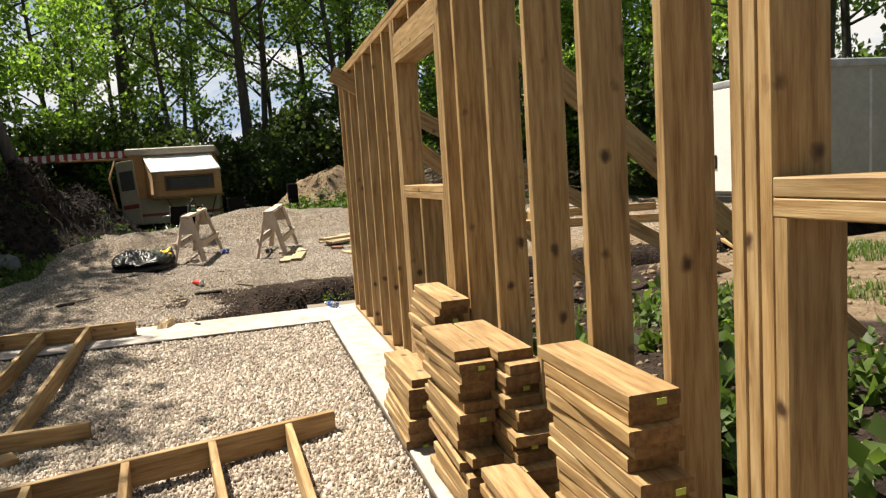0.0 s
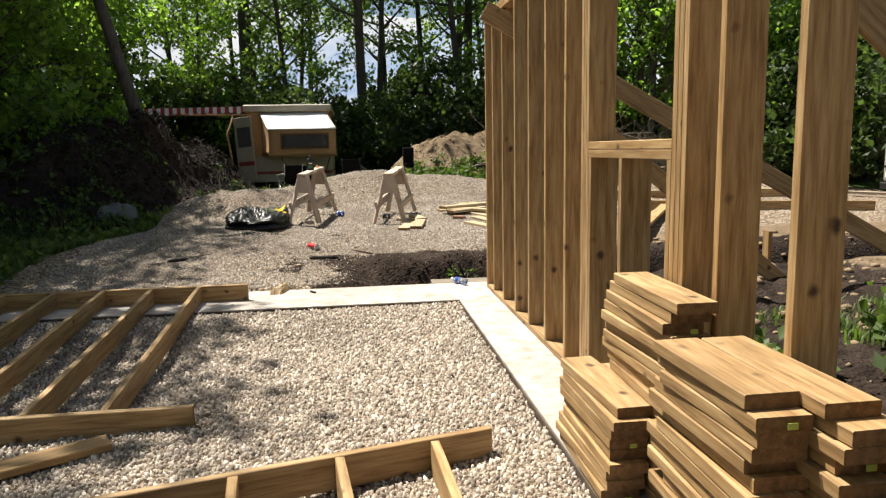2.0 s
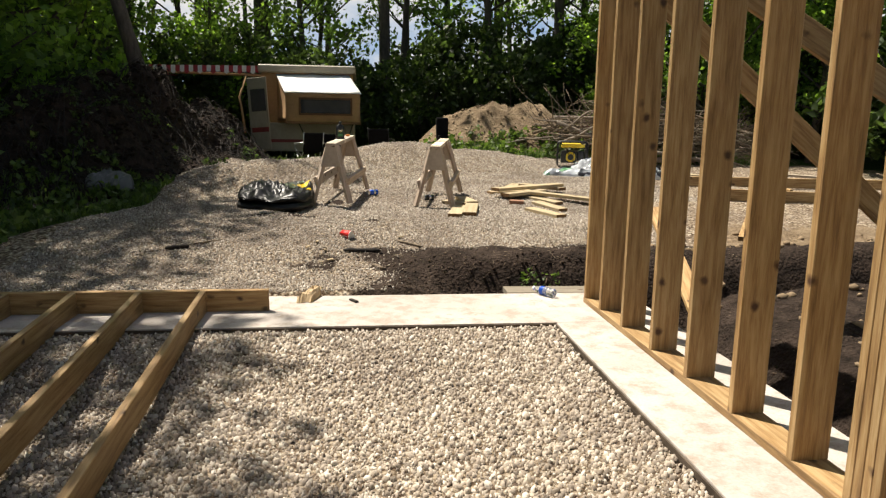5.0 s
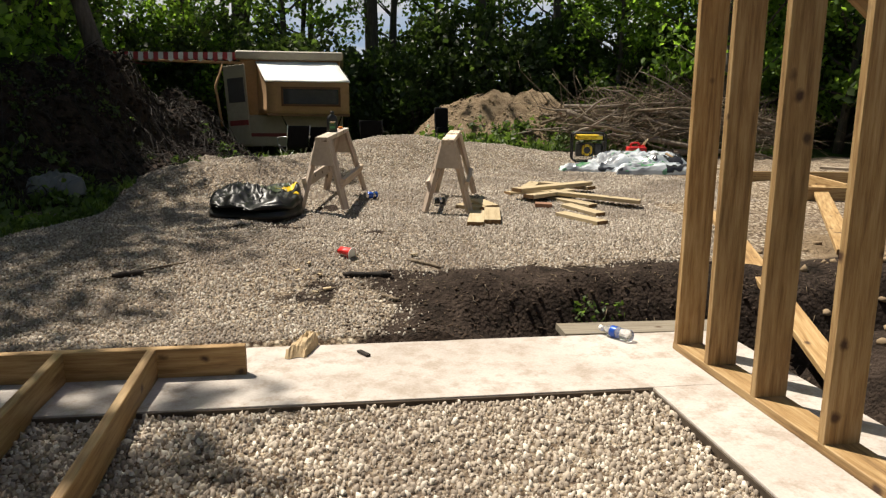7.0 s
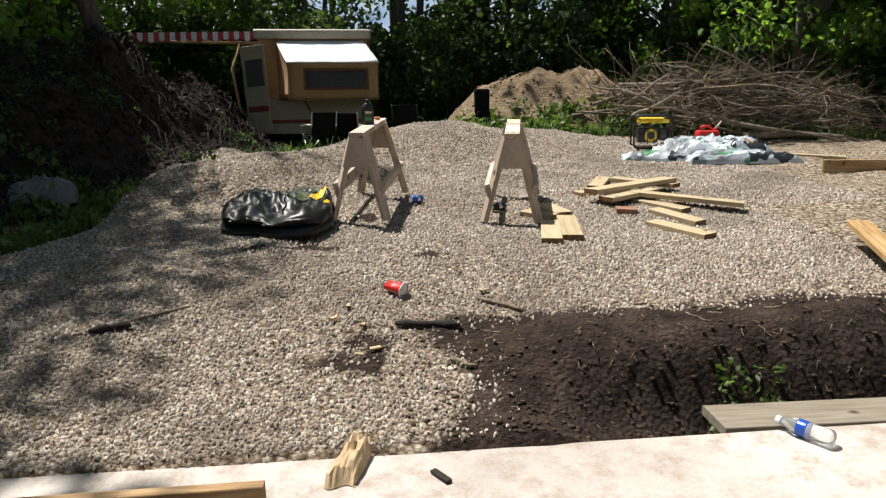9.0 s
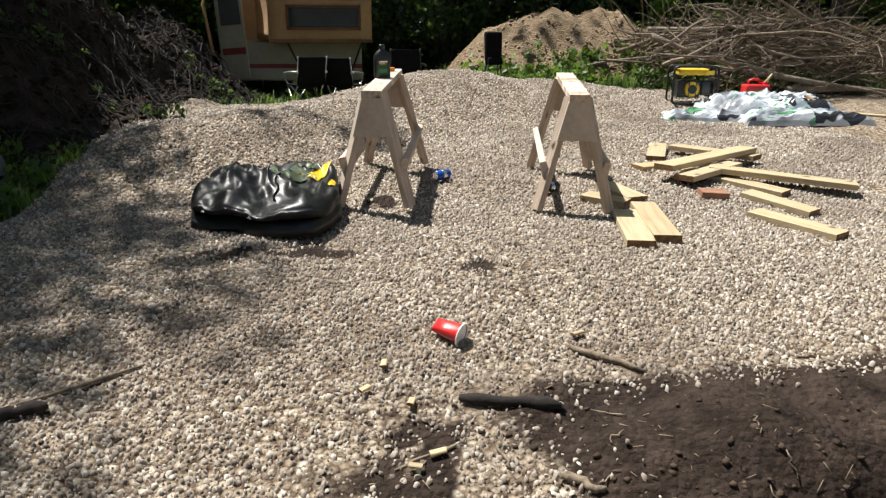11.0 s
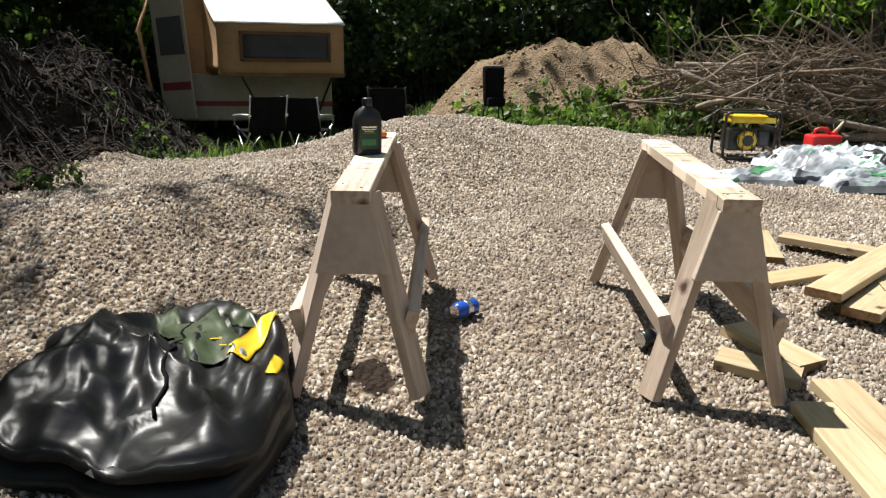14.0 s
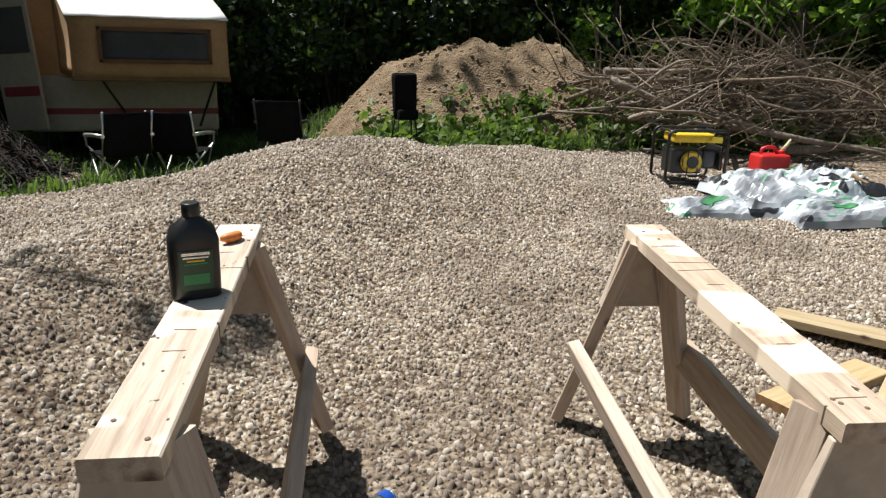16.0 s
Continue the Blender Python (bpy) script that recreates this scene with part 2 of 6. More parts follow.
MAROON = plain("maroon_band", (0.20, 0.03, 0.03), 0.6)
GREEN_INK = plain("green_ink", (0.04, 0.20, 0.07), 0.6)


# ---- building helpers ----
def part(name, data, material, parent=None, label=""):
    """Links a bmesh or a mesh as one object, under a parent where one is given."""
    if isinstance(data, bmesh.types.BMesh):
        me = bpy.data.meshes.new(name)
        data.to_mesh(me)
        data.free()
    else:
        me = data
    if material is not None and not me.materials:
        me.materials.append(material)
    ob = new(name, me)
    if parent is not None:
        ob.parent = parent
    if label:
        tagged(ob, label)
    return ob


def raw(name, verts, faces, smooth=False):
    me = bpy.data.meshes.new(name)
    me.from_pydata(verts, [], faces)
    if smooth:
        me.polygons.foreach_set("use_smooth", [True] * len(me.polygons))
    me.update()
    return me


def thing(name, m, label, category, group="", kind=""):
    ob = new(name)
    ob.matrix_world = m
    return tagged(ob, label, category, group, kind)


def block(sx, sy, sz, at=(0, 0, 0), edge=0.003, seg=1, bm=None):
    """A box with chamfered edges; at is its middle."""
    own = bmesh.new()
    bmesh.ops.create_cube(own, size=1.0, matrix=Matrix.Translation(at) @ Matrix.Diagonal((sx, sy, sz, 1)))
    if edge:
        bmesh.ops.bevel(own, geom=own.edges[:], offset=edge, segments=seg, affect="EDGES", profile=0.6)
    if bm is None:
        return own
    merge(bm, own)
    return bm


def merge(bm, own):
    tmp = bpy.data.meshes.new("tmp")
    own.to_mesh(tmp)
    own.free()
    bm.from_mesh(tmp)
    bpy.data.meshes.remove(tmp)


def tube(bm, pts, radii, sides=8, cap=True):
    """A round bar of varying thickness along a line of points."""
    pts = [Vector(p) for p in pts]
    if not hasattr(radii, "__len__"):
        radii = [radii] * len(pts)
    rings = []
    for i, p in enumerate(pts):
        d = (pts[min(i + 1, len(pts) - 1)] - pts[max(i - 1, 0)]).normalized()
        a = d.orthogonal().normalized() if i == 0 else (ref - d * ref.dot(d)).normalized()
        ref = a
        b = d.cross(a)
        rings.append([bm.verts.new(p + radii[i] * (math.cos(k * 2 * math.pi / sides) * a + math.sin(k * 2 * math.pi / sides) * b)) for k in range(sides)])
    for r, s in zip(rings, rings[1:]):
        for k in range(sides):
            f = bm.faces.new((r[k], r[(k + 1) % sides], s[(k + 1) % sides], s[k]))
            f.smooth = True
    if cap:
        bm.faces.new(rings[0][::-1])
        bm.faces.new(rings[-1])
    return bm


def lathe(profile, sides=20, at=(0, 0, 0)):
    """A turned body from (radius, height) pairs, round z."""
    bm = bmesh.new()
    rings = [[bm.verts.new((at[0] + r * math.cos(k * 2 * math.pi / sides), at[1] + r * math.sin(k * 2 * math.pi / sides), at[2] + z)) for k in range(sides)] for r, z in profile]
    for r, s in zip(rings, rings[1:]):
        for k in range(sides):
            bm.faces.new((r[k], r[(k + 1) % sides], s[(k + 1) % sides], s[k])).smooth = True
    bm.faces.new(rings[0][::-1])
    bm.faces.new(rings[-1])
    return bm


BOARDS = {}


def board(name, length, wide, thick, m, parent=None, material=None, label="", warp=0.0):
    """A sawn board along local x, centred; the mesh is shared by boards of one size."""
    material = material or WOOD
    key = (round(length, 3), round(wide, 3), round(thick, 3), material.name, round(warp, 4))
    if key not in BOARDS:
        bm = bmesh.new()
        n = 7
        c = 0.003
        ring = [(-wide / 2 + c, -thick / 2), (wide / 2 - c, -thick / 2), (wide / 2, -thick / 2 + c), (wide / 2, thick / 2 - c), (wide / 2 - c, thick / 2), (-wide / 2 + c, thick / 2), (-wide / 2, thick / 2 - c), (-wide / 2, -thick / 2 + c)]
        rows = []
        for i in range(n):
            u = i / (n - 1)
            rows.append([bm.verts.new((length * (u - 0.5), y, z + warp * math.sin(math.pi * u))) for y, z in ring])
        for r, s in zip(rows, rows[1:]):
            for k in range(8):
                bm.faces.new((s[k], s[(k + 1) % 8], r[(k + 1) % 8], r[k]))
        bm.faces.new(rows[0]).material_index = 1
        bm.faces.new(rows[-1][::-1]).material_index = 1
        bmesh.ops.recalc_face_normals(bm, faces=bm.faces[:])
        me = bpy.data.meshes.new(name)
        bm.to_mesh(me)
        bm.free()
        me.materials.append(material)
        me.materials.append(END_SHADED if material in (WOOD, CUT) else material)
        BOARDS[key] = me
    ob = new(name, BOARDS[key])
    if parent is not None:
        ob.parent = parent
    ob.matrix_basis = m
    if label:
        tagged(ob, label)
    return ob


def between(a, b, turn=0.0):
    """A pose at the middle of a and b whose x runs from a to b; turn spins it about that line, at 0 its z leans up."""
    a, b = Vector(a), Vector(b)
    x = (b - a).normalized()
    up = Vector((0, 0, 1)) if abs(x.z) < 0.99 else Vector((1, 0, 0))
    y = up.cross(x).normalized()
    z = x.cross(y)
    m = Matrix((x, y, z)).transposed().to_4x4()
    return Matrix.Translation((a + b) / 2) @ m @ Matrix.Rotation(radians(turn), 4, "X")


def smooth(a, b, v):
    u = min(1.0, max(0.0, (v - a) / (b - a)))
    return u * u * (3 - 2 * u)


def hump(x, y, cx, cy, sx, sy, turn=0.0):
    c, s = math.cos(radians(turn)), math.sin(radians(turn))
    u, v = (x - cx) * c + (y - cy) * s, -(x - cx) * s + (y - cy) * c
    return math.exp(-(u / sx) ** 2 - (v / sy) ** 2)


# ---- the lie of the land ----
SLAB_Z, IN_X, IN_Y, OUT_X, OUT_Y = -0.085, 0.645, 6.65, 1.37, 7.40


def bank_height(x, y):
    """The ridge of pushed-up black soil and roots beside the gravel."""
    crest = -4.45 + 1.2 * smooth(11.5, 17.0, y)
    along = smooth(10.2, 12.8, y) * (1 - 0.25 * smooth(12.8, 16.0, y)) * (1 - smooth(16.7, 18.4, y))
    across = math.exp(-((x - crest) / (0.98 - 0.23 * smooth(12.0, 15.0, y) if x > crest else 1.7)) ** 2)
    rough = 0.75 + 0.5 * noise.fractal((x * 0.9, y * 0.9, 3.0), 1.0, 2.0, 4)
    return 1.95 * along * across * rough


def hill_height(x, y):
    h = 1.15 * hump(x, y, 2.75, 17.5, 1.25, 1.15) + 1.0 * hump(x, y, 1.45, 17.9, 0.95, 0.9) + 0.35 * hump(x, y, 3.9, 17.6, 1.0, 1.0)
    h += 0.35 * hump(x, y, 3.5, 17.2, 0.8, 0.8) + 0.25 * hump(x, y, 2.1, 17.3, 0.5, 0.6)
    return 0.66 * h * (1 + 0.22 * noise.fractal((x * 1.5, y * 1.5, 8.0), 1.0, 2.0, 4))


def yard_height(x, y):
    z = -0.06 + 0.22 * smooth(7.4, 9.6, y) + 0.10 * smooth(9.4, 11.5, y) + 0.10 * smooth(11.2, 15.0, y)
    z += 0.26 * hump(x, y, -1.55, 12.45, 0.9, 0.75, 30) + 0.20 * hump(x, y, -2.25, 11.75, 0.7, 0.6, 40)
    z += 0.44 * hump(x, y, 0.0, 14.4, 1.25, 0.85, 15) + 0.16 * hump(x, y, 1.5, 14.9, 0.9, 0.7) + 0.10 * hump(x, y, 2.6, 15.2, 0.8, 0.6) + 0.12 * hump(x, y, -0.9, 13.1, 0.6, 0.6)
    return z + 0.05 * smooth(11.0, 12.5, y) * noise.fractal((x * 1.3, y * 1.3, 7.0), 0.8, 2.0, 3)


def soil_amount(x, y):
    """How much the black soil of the trench covers the ground."""
    a = smooth(-0.95, -0.35, x + 0.25 * math.sin(3 * y)) * smooth(7.0, 7.3, y) * (1 - smooth(8.25, 8.75, y - 0.10 * smooth(0, 2, x)))
    b = smooth(1.2, 1.5, x) * (1 - smooth(3.2, 5.2, x + 0.3 * math.sin(1.7 * y))) * (1 - smooth(8.2, 9.0, y))
    c = smooth(0.08, 0.2, bank_height(x, y))
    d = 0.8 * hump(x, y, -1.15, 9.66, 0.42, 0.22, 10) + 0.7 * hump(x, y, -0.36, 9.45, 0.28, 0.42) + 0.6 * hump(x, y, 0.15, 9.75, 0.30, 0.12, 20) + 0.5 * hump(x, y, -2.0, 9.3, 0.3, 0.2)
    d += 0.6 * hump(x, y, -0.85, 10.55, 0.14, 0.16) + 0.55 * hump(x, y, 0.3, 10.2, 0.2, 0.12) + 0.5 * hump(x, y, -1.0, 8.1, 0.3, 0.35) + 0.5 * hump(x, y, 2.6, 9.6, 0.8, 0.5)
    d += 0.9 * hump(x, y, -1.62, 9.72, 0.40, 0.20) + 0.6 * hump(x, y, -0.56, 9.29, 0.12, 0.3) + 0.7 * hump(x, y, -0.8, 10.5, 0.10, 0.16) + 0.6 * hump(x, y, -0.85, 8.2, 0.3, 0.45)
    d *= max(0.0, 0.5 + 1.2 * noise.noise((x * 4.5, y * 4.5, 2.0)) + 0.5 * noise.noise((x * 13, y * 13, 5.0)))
    return min(1.0, max(a, b, c, d))


def left_falloff(x, y):
    """Past the gravel's edge the ground drops to the grass behind and at the side."""
    toe = -3.3 + 0.68 * smooth(8.8, 10.8, y) + 0.3 * smooth(14.0, 16, y)
    return smooth(0.0, 0.75, toe - x) * smooth(6.0, 8.5, y)


def ground_height(x, y):
    if x < OUT_X - 0.02 and y < OUT_Y - 0.02:
        z = -0.140 + 0.042 * min(0.0, max(x, -2.2) - 0.6)
        z += (-0.112 - z) * max(smooth(5.6, 6.6, y), smooth(0.2, 0.62, x) * 0.7)
        if x > IN_X + 0.03 or y > IN_Y + 0.03:
            z = -0.30
        return z + 0.008 * noise.noise((x * 3, y * 3, 0))
    z = yard_height(x, y)
    beyond = smooth(0.2, 1.6, y - (14.9 + 0.35 * smooth(0, 3, x) - 0.5 * smooth(-0.6, -2.6, x) - 0.25 * smooth(-1.5, -3.2, x)))
    low = 0.06 + 0.39 * smooth(0.1, 1.0, x)
    z = z * (1 - beyond) + low * beyond
    f = left_falloff(x, y)
    z = z * (1 - f) + (-0.02 + 0.012 * (y - 8)) * f
    ditch = 0.40 * smooth(-0.35, 0.9, x) * math.exp(-((y - 7.62 - 0.05 * math.sin(2.3 * x) - 0.03 * noise.noise((x * 5, 1.0, 0.0))) / 0.27) ** 4) if y > 7 else 0.0
    side = 0.30 * math.exp(-((x - 1.66) / 0.22) ** 2) * (1 - smooth(7.3, 8.0, y))
    lip = 0.10 * smooth(-0.6, 0.2, x) * math.exp(-((y - 8.15) / 0.28) ** 2)
    right = smooth(1.6, 3.0, x) * (1 - smooth(7.5, 10.0, y))
    z = z * (1 - right) + (-0.04 + 0.025 * (x - 2)) * right if right > 0 else z
    z += lip - ditch - side
    z += bank_height(x, y) + hill_height(x, y)
    s = soil_amount(x, y)
    z += s * 0.05 * noise.fractal((x * 3.1, y * 3.1, 1.0), 0.9, 2.0, 4)
    z += 0.03 * noise.noise((x * 0.8, y * 0.8, 5.0)) + 0.010 * noise.noise((x * 4, y * 4, 2.0))
    far = smooth(22, 60, math.hypot(x, y - 8))
    return z * (1 - far) + 0.2 * far


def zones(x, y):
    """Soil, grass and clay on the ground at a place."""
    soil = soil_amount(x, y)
    f = left_falloff(x, y)
    edge = 15.15 + 0.35 * smooth(0, 3, x) - 0.5 * smooth(-0.6, -2.6, x) - 0.25 * smooth(-1.5, -3.2, x)
    grass = max(smooth(0.1, 0.6, f), smooth(0.0, 0.5, y - edge), smooth(8.4, 10.0, x), smooth(-4.8, -5.8, x))
    h = hill_height(x, y)
    clay = smooth(0.10, 0.30, h)
    grass *= 1 - clay
    grass *= 1 - smooth(0.02, 0.12, bank_height(x, y))
    clay = max(clay, smooth(1.9, 3.4, x) * (1 - smooth(8.0, 10.5, y)) * (1 - grass))
    return soil, grass, clay


def stretched(a, b, step, far):
    """Even steps from a to b, then ever wider ones out to +-far."""
    mid = list(np.arange(a, b + 1e-6, step))
    out, d = [], step
    while (out[-1] if out else b) < far:
        d *= 1.13
        out.append((out[-1] if out else b) + d)
    low, d = [], step
    while (low[-1] if low else a) > -far:
        d *= 1.13
        low.append((low[-1] if low else a) - d)
    return low[::-1] + mid + out


def build_ground():
    xs, ys = stretched(-5.6, 4.8, 0.075, 450), stretched(2.0, 18.6, 0.075, 450)
    verts = [(x, y, ground_height(x, y)) for y in ys for x in xs]
    n = len(xs)
    faces = [(j * n + i, j * n + i + 1, (j + 1) * n + i + 1, (j + 1) * n + i) for j in range(len(ys) - 1) for i in range(n - 1)]
    me = raw("ground", verts, faces, True)
    att = me.color_attributes.new("zone", "FLOAT_COLOR", "POINT")
    cols = []
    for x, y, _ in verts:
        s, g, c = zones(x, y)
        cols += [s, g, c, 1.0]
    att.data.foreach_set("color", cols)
    return tagged(part("ground", me, GROUND), "gravel yard with black topsoil, clay and grass beyond", "ground", kind="structure")


build_ground()


# ---- foundation ----
def slab(name, x0, x1, y0, y1):
    bm = block(x1 - x0, y1 - y0, 0.36, ((x0 + x1) / 2, (y0 + y1) / 2, SLAB_Z - 0.18), 0.006, 2)
    return tagged(part(name, bm, CONCRETE), "pale grey cast concrete footing strip with dirt stains", "foundation", kind="structure")


slab("foundation_far", -7.2, OUT_X, IN_Y, OUT_Y)
slab("foundation_side", IN_X, OUT_X, -2.2, IN_Y)
# Thin dark brown strips along the footing's inner edges.
STRIP = plain("dark_brown_strip", (0.085, 0.066, 0.05), 0.95, var=0.4)
sheet = part("footing_edge_strip", block(0.008, 7.0, 0.03, (IN_X - 0.006, 3.13, SLAB_Z - 0.022), 0.002), STRIP)
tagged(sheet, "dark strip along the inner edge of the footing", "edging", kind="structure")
sheet2 = part("footing_edge_strip", block(7.6, 0.008, 0.03, (IN_X - 3.82, IN_Y - 0.006, SLAB_Z - 0.022), 0.002), STRIP)
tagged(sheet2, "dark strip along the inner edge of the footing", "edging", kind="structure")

# ---- framed wall ----
WX, TH, DEEP = 1.038, 0.038, 0.140
PLATE_Z, TOP_Z = SLAB_Z + TH, 2.224
wall = thing("wall_right", pose(WX, 0, 0), "open stud wall of treated lumber with window openings", "wall", kind="structure")


def upright(name, y, z0, z1, x=0.0, wide=DEEP):
    """An upright whose near face stands at y."""
    return board(name, z1 - z0, wide, TH, Matrix.Translation((x, y + TH / 2, (z0 + z1) / 2)) @ pose(0, 0, 0, 0, 90, 0) @ pose(0, 0, 0, 90, 0, 0), wall)


def flat(name, y0, y1, z, wide=DEEP, x=0.0):
    """A plate lying flat, its underside at z."""
    return board(name, y1 - y0, wide, TH, Matrix.Translation((x, (y0 + y1) / 2, z + TH / 2)) @ pose(0, 0, 0, 0, 0, 90), wall)


flat("bottom_plate", -1.3, 7.128, SLAB_Z)
flat("top_plate", -1.3, 7.128, TOP_Z)
flat("top_plate", -1.3, 7.128, TOP_Z + TH)
for y in (7.085, 6.780, 6.400, 5.980, 5.575, 5.165, 4.757, 3.100, 2.700, 2.288, 1.880, 1.472, -0.30, -0.75, -1.2):
    upright("stud", y, PLATE_Z, TOP_Z)
for lo, hi, sill, pitch in ((3.461, 4.381, 1.112, TH + 0.001), (0.190, 1.117, 1.130, TH + 0.004)):
    for k in range(3):
        upright("stud", hi + k * pitch, PLATE_Z, TOP_Z if k else 1.955)
        upright("stud", lo - TH - k * pitch, PLATE_Z, TOP_Z if k else 1.955)
    for z in (sill, sill + TH + 0.001):
        flat("window_sill", lo, hi, z)
    for y in (hi - TH, (lo + hi) / 2 + 0.02, lo):
        upright("cripple_stud", y, PLATE_Z, sill)
    flat("header_plate", lo - TH, hi + TH, 1.955)
    for x in (-0.05, 0.0, 0.05):
        board("header", hi - lo + 2 * TH, 0.140, TH, Matrix.Translation((x, (lo + hi) / 2, 1.993 + 0.07)) @ pose(0, 0, 0, 0, 0, 90) @ pose(0, 0, 0, 90, 0, 0), wall)
    for y in (hi - 0.02, (lo + hi) / 2 + 0.02, lo - 0.02):
        upright("cripple_stud", y, 2.133, TOP_Z)


# ---- wall frames lying on the gravel ----
def lying_frame(label, origin, yaw, tilt, span, studs, length):
    """A frame of plates on edge: far plate at the origin running to -x, studs coming towards -y."""
    f = thing("wall_frame", pose(*origin, tilt, 0, yaw), label, "wall frame", "wall frames lying on the gravel")
    edge = pose(0, 0, 0, 90, 0, 0)
    board("plate", span, DEEP, TH, pose(-span / 2, 0, DEEP / 2) @ edge, f)
    if length > 2:
        board("plate", span, DEEP, TH, pose(-span / 2 + 0.06, -length - TH, DEEP / 2) @ edge, f)
    for x, slew in studs:
        a, b = Vector((x, -TH / 2, DEEP / 2)), Vector((x + slew, -length - TH / 2, DEEP / 2))
        board("stud", length, DEEP, TH, between(a, b, 90), f)
    return f


lying_frame("treated lumber stud frame lying across footing and gravel", (-1.135, 7.03, SLAB_Z), 0.5, 3.6, 4.4, [(-0.40 - 0.385 * k, 0.02) for k in range(9)], 2.46)
lying_frame("treated lumber stud frame lying on the gravel", (0.345, 3.81, -0.16), 14.5, 0.3, 2.4, [(-0.265, -0.40), (-0.665, -0.27), (-1.07, -0.25), (-1.48, -0.25)], 1.9)
loose = board("loose_board", 1.4, DEEP, TH, between((-1.42, 4.36, -0.20), (-2.62, 3.66, -0.21)), None)
tagged(loose, "treated board lying flat on the gravel", "board")


# ---- stacks of short boards ----
TAG = plain("green_paper_tag", (0.35, 0.42, 0.08), 0.7)

def stack(label, x, y0, y1, z0, z1, columns=1, wide=DEEP, jitter=0.03, lower=0.0, seed=0):
    """Boards piled flat, each shifted a little; lower pulls the bottom ones towards -y."""
    rnd = random.Random(seed)
    s = thing("board_stack", pose(x, (y0 + y1) / 2, z0), label, "lumber stack", "stacks of short boards by the wall")
    for c in range(columns):
        z, i = 0.0, 0
        while z + TH <= z1 - z0 + 0.012:
            dy = rnd.uniform(-jitter, jitter) - lower * (1 - z / (z1 - z0))
            dx = rnd.uniform(-0.012, 0.012)
            board("board", round((y1 - y0) + rnd.choice((-0.03, 0.0, 0.0, 0.02)), 3), wide, TH, pose(c * (wide + 0.004) + dx, dy, z + TH / 2 + 0.001, 0, 0, 90 + rnd.uniform(-2.2, 2.2)), s)
            if (i * 7 + seed) % 5 == 0:
                tag = part("lumber_tag", block(0.026, 0.001, 0.016, (0, 0, 0), 0), TAG, s, "small green paper tag")
                tag.matrix_basis = pose(c * (wide + 0.004) + dx + 0.01, dy - (y1 - y0) / 2 - 0.022, z + TH / 2)
            z += TH + 0.0015
            i += 1
    return s


stack("tall stack of short treated boards against the studs", 0.872, 3.06, 3.66, SLAB_Z + 0.001, 0.69, seed=3)
stack("stack of short treated boards beside a matching stack", 0.765, 2.43, 2.94, SLAB_Z + 0.001, 0.58, jitter=0.05, seed=5)
stack("stack of short treated boards against the wall", 0.909, 2.36, 2.92, SLAB_Z + 0.001, 0.58, jitter=0.04, lower=0.20, seed=9)
stack("stack of short treated boards leaning beside the wall", 0.892, 1.45, 1.97, SLAB_Z + 0.001, 0.70, jitter=0.035, seed=12, lower=0.22)
stack("low stack of short treated boards on the footing", 0.722, 3.19, 3.77, SLAB_Z + 0.001, 0.29, seed=15)
stack("low stack of short treated boards between taller ones", 0.79, 1.76, 2.30, SLAB_Z + 0.001, 0.20, jitter=0.04, seed=18)

# ---- braces and loose lumber round the wall ----
for a, b, tilt, lab in (((0.80, 6.24, 2.175), (4.75, 6.15, -0.02), 90, "long treated brace from the wall to the ground"), ((1.02, 3.50, 2.26), (3.75, 3.45, -0.06), 90, "wide treated brace from the wall to the ground"), ((1.12, 6.78, 1.95), (3.50, 6.62, -0.04), 90, "treated brace from the wall to a ground stake")):
    br = board("wall_brace", (Vector(a) - Vector(b)).length, DEEP, TH, between(a, b, tilt), None)
    tagged(br, lab, "brace", "braces outside the stud wall")
stake = board("ground_stake", 0.55, 0.089, TH, pose(3.42, 6.70, 0.12, 0, 90, 0), None)
tagged(stake, "treated wooden stake driven into the soil", "stake")


def lying(name, a, b, label, wide=DEEP, lift=0.0, edge=False, material=None, group=""):
    """A board lying on the ground from a to b in plan."""
    za, zb = ground_height(*a), ground_height(*b)
    h = (wide if edge else TH) / 2 + lift
    ob = board(name, round((Vector(a) - Vector(b)).length, 2), wide, TH, between((*a, za + h), (*b, zb + h), 90 if edge else 0), None, material or WOOD)
    return tagged(ob, label, "board", group)


lying("plank", (2.42, 9.4), (1.72, 6.85), "pale treated plank bridging the trench", lift=0.13)
lying("plank", (4.6, 11.1), (2.75, 8.2), "pale treated plank lying on the soil", lift=0.05)
lying("form_board", (4.15, 12.3), (7.4, 11.6), "treated form board standing on edge on the dirt", edge=True)
lying("form_board", (3.85, 10.75), (7.2, 10.1), "treated form board standing on edge on the dirt", edge=True)
lying("form_board", (4.95, 11.95), (4.75, 10.7), "treated form board standing on edge on the dirt", edge=True)
lying("plank", (6.4, 8.5), (5.0, 5.6), "pale new plank lying on the clay")
lying("plank", (6.55, 8.35), (5.2, 5.55), "pale new plank lying on the clay")
lying("plank", (6.3, 13.4), (8.4, 11.2), "grey board lying at the edge of the clearing", material=OLD, lift=0.05)
pk = board("footing_plank", 0.95, 0.20, TH, pose(0.98, 7.53, SLAB_Z - 0.024, 0, 0, -1.5), None, lumber("grey_plank", (0.26, 0.23, 0.18), (0.20, 0.17, 0.13), (0.12, 0.10, 0.075), 0.9, 0.5))
tagged(pk, "weathered plank lying against the footing edge", "plank")


# ---- sawhorses ----
PLY = plain("weathered_plywood", (0.44, 0.365, 0.295), 0.85, var=0.16, scale=4)
KERF = plain("sawn_groove", (0.17, 0.125, 0.09), 0.95)

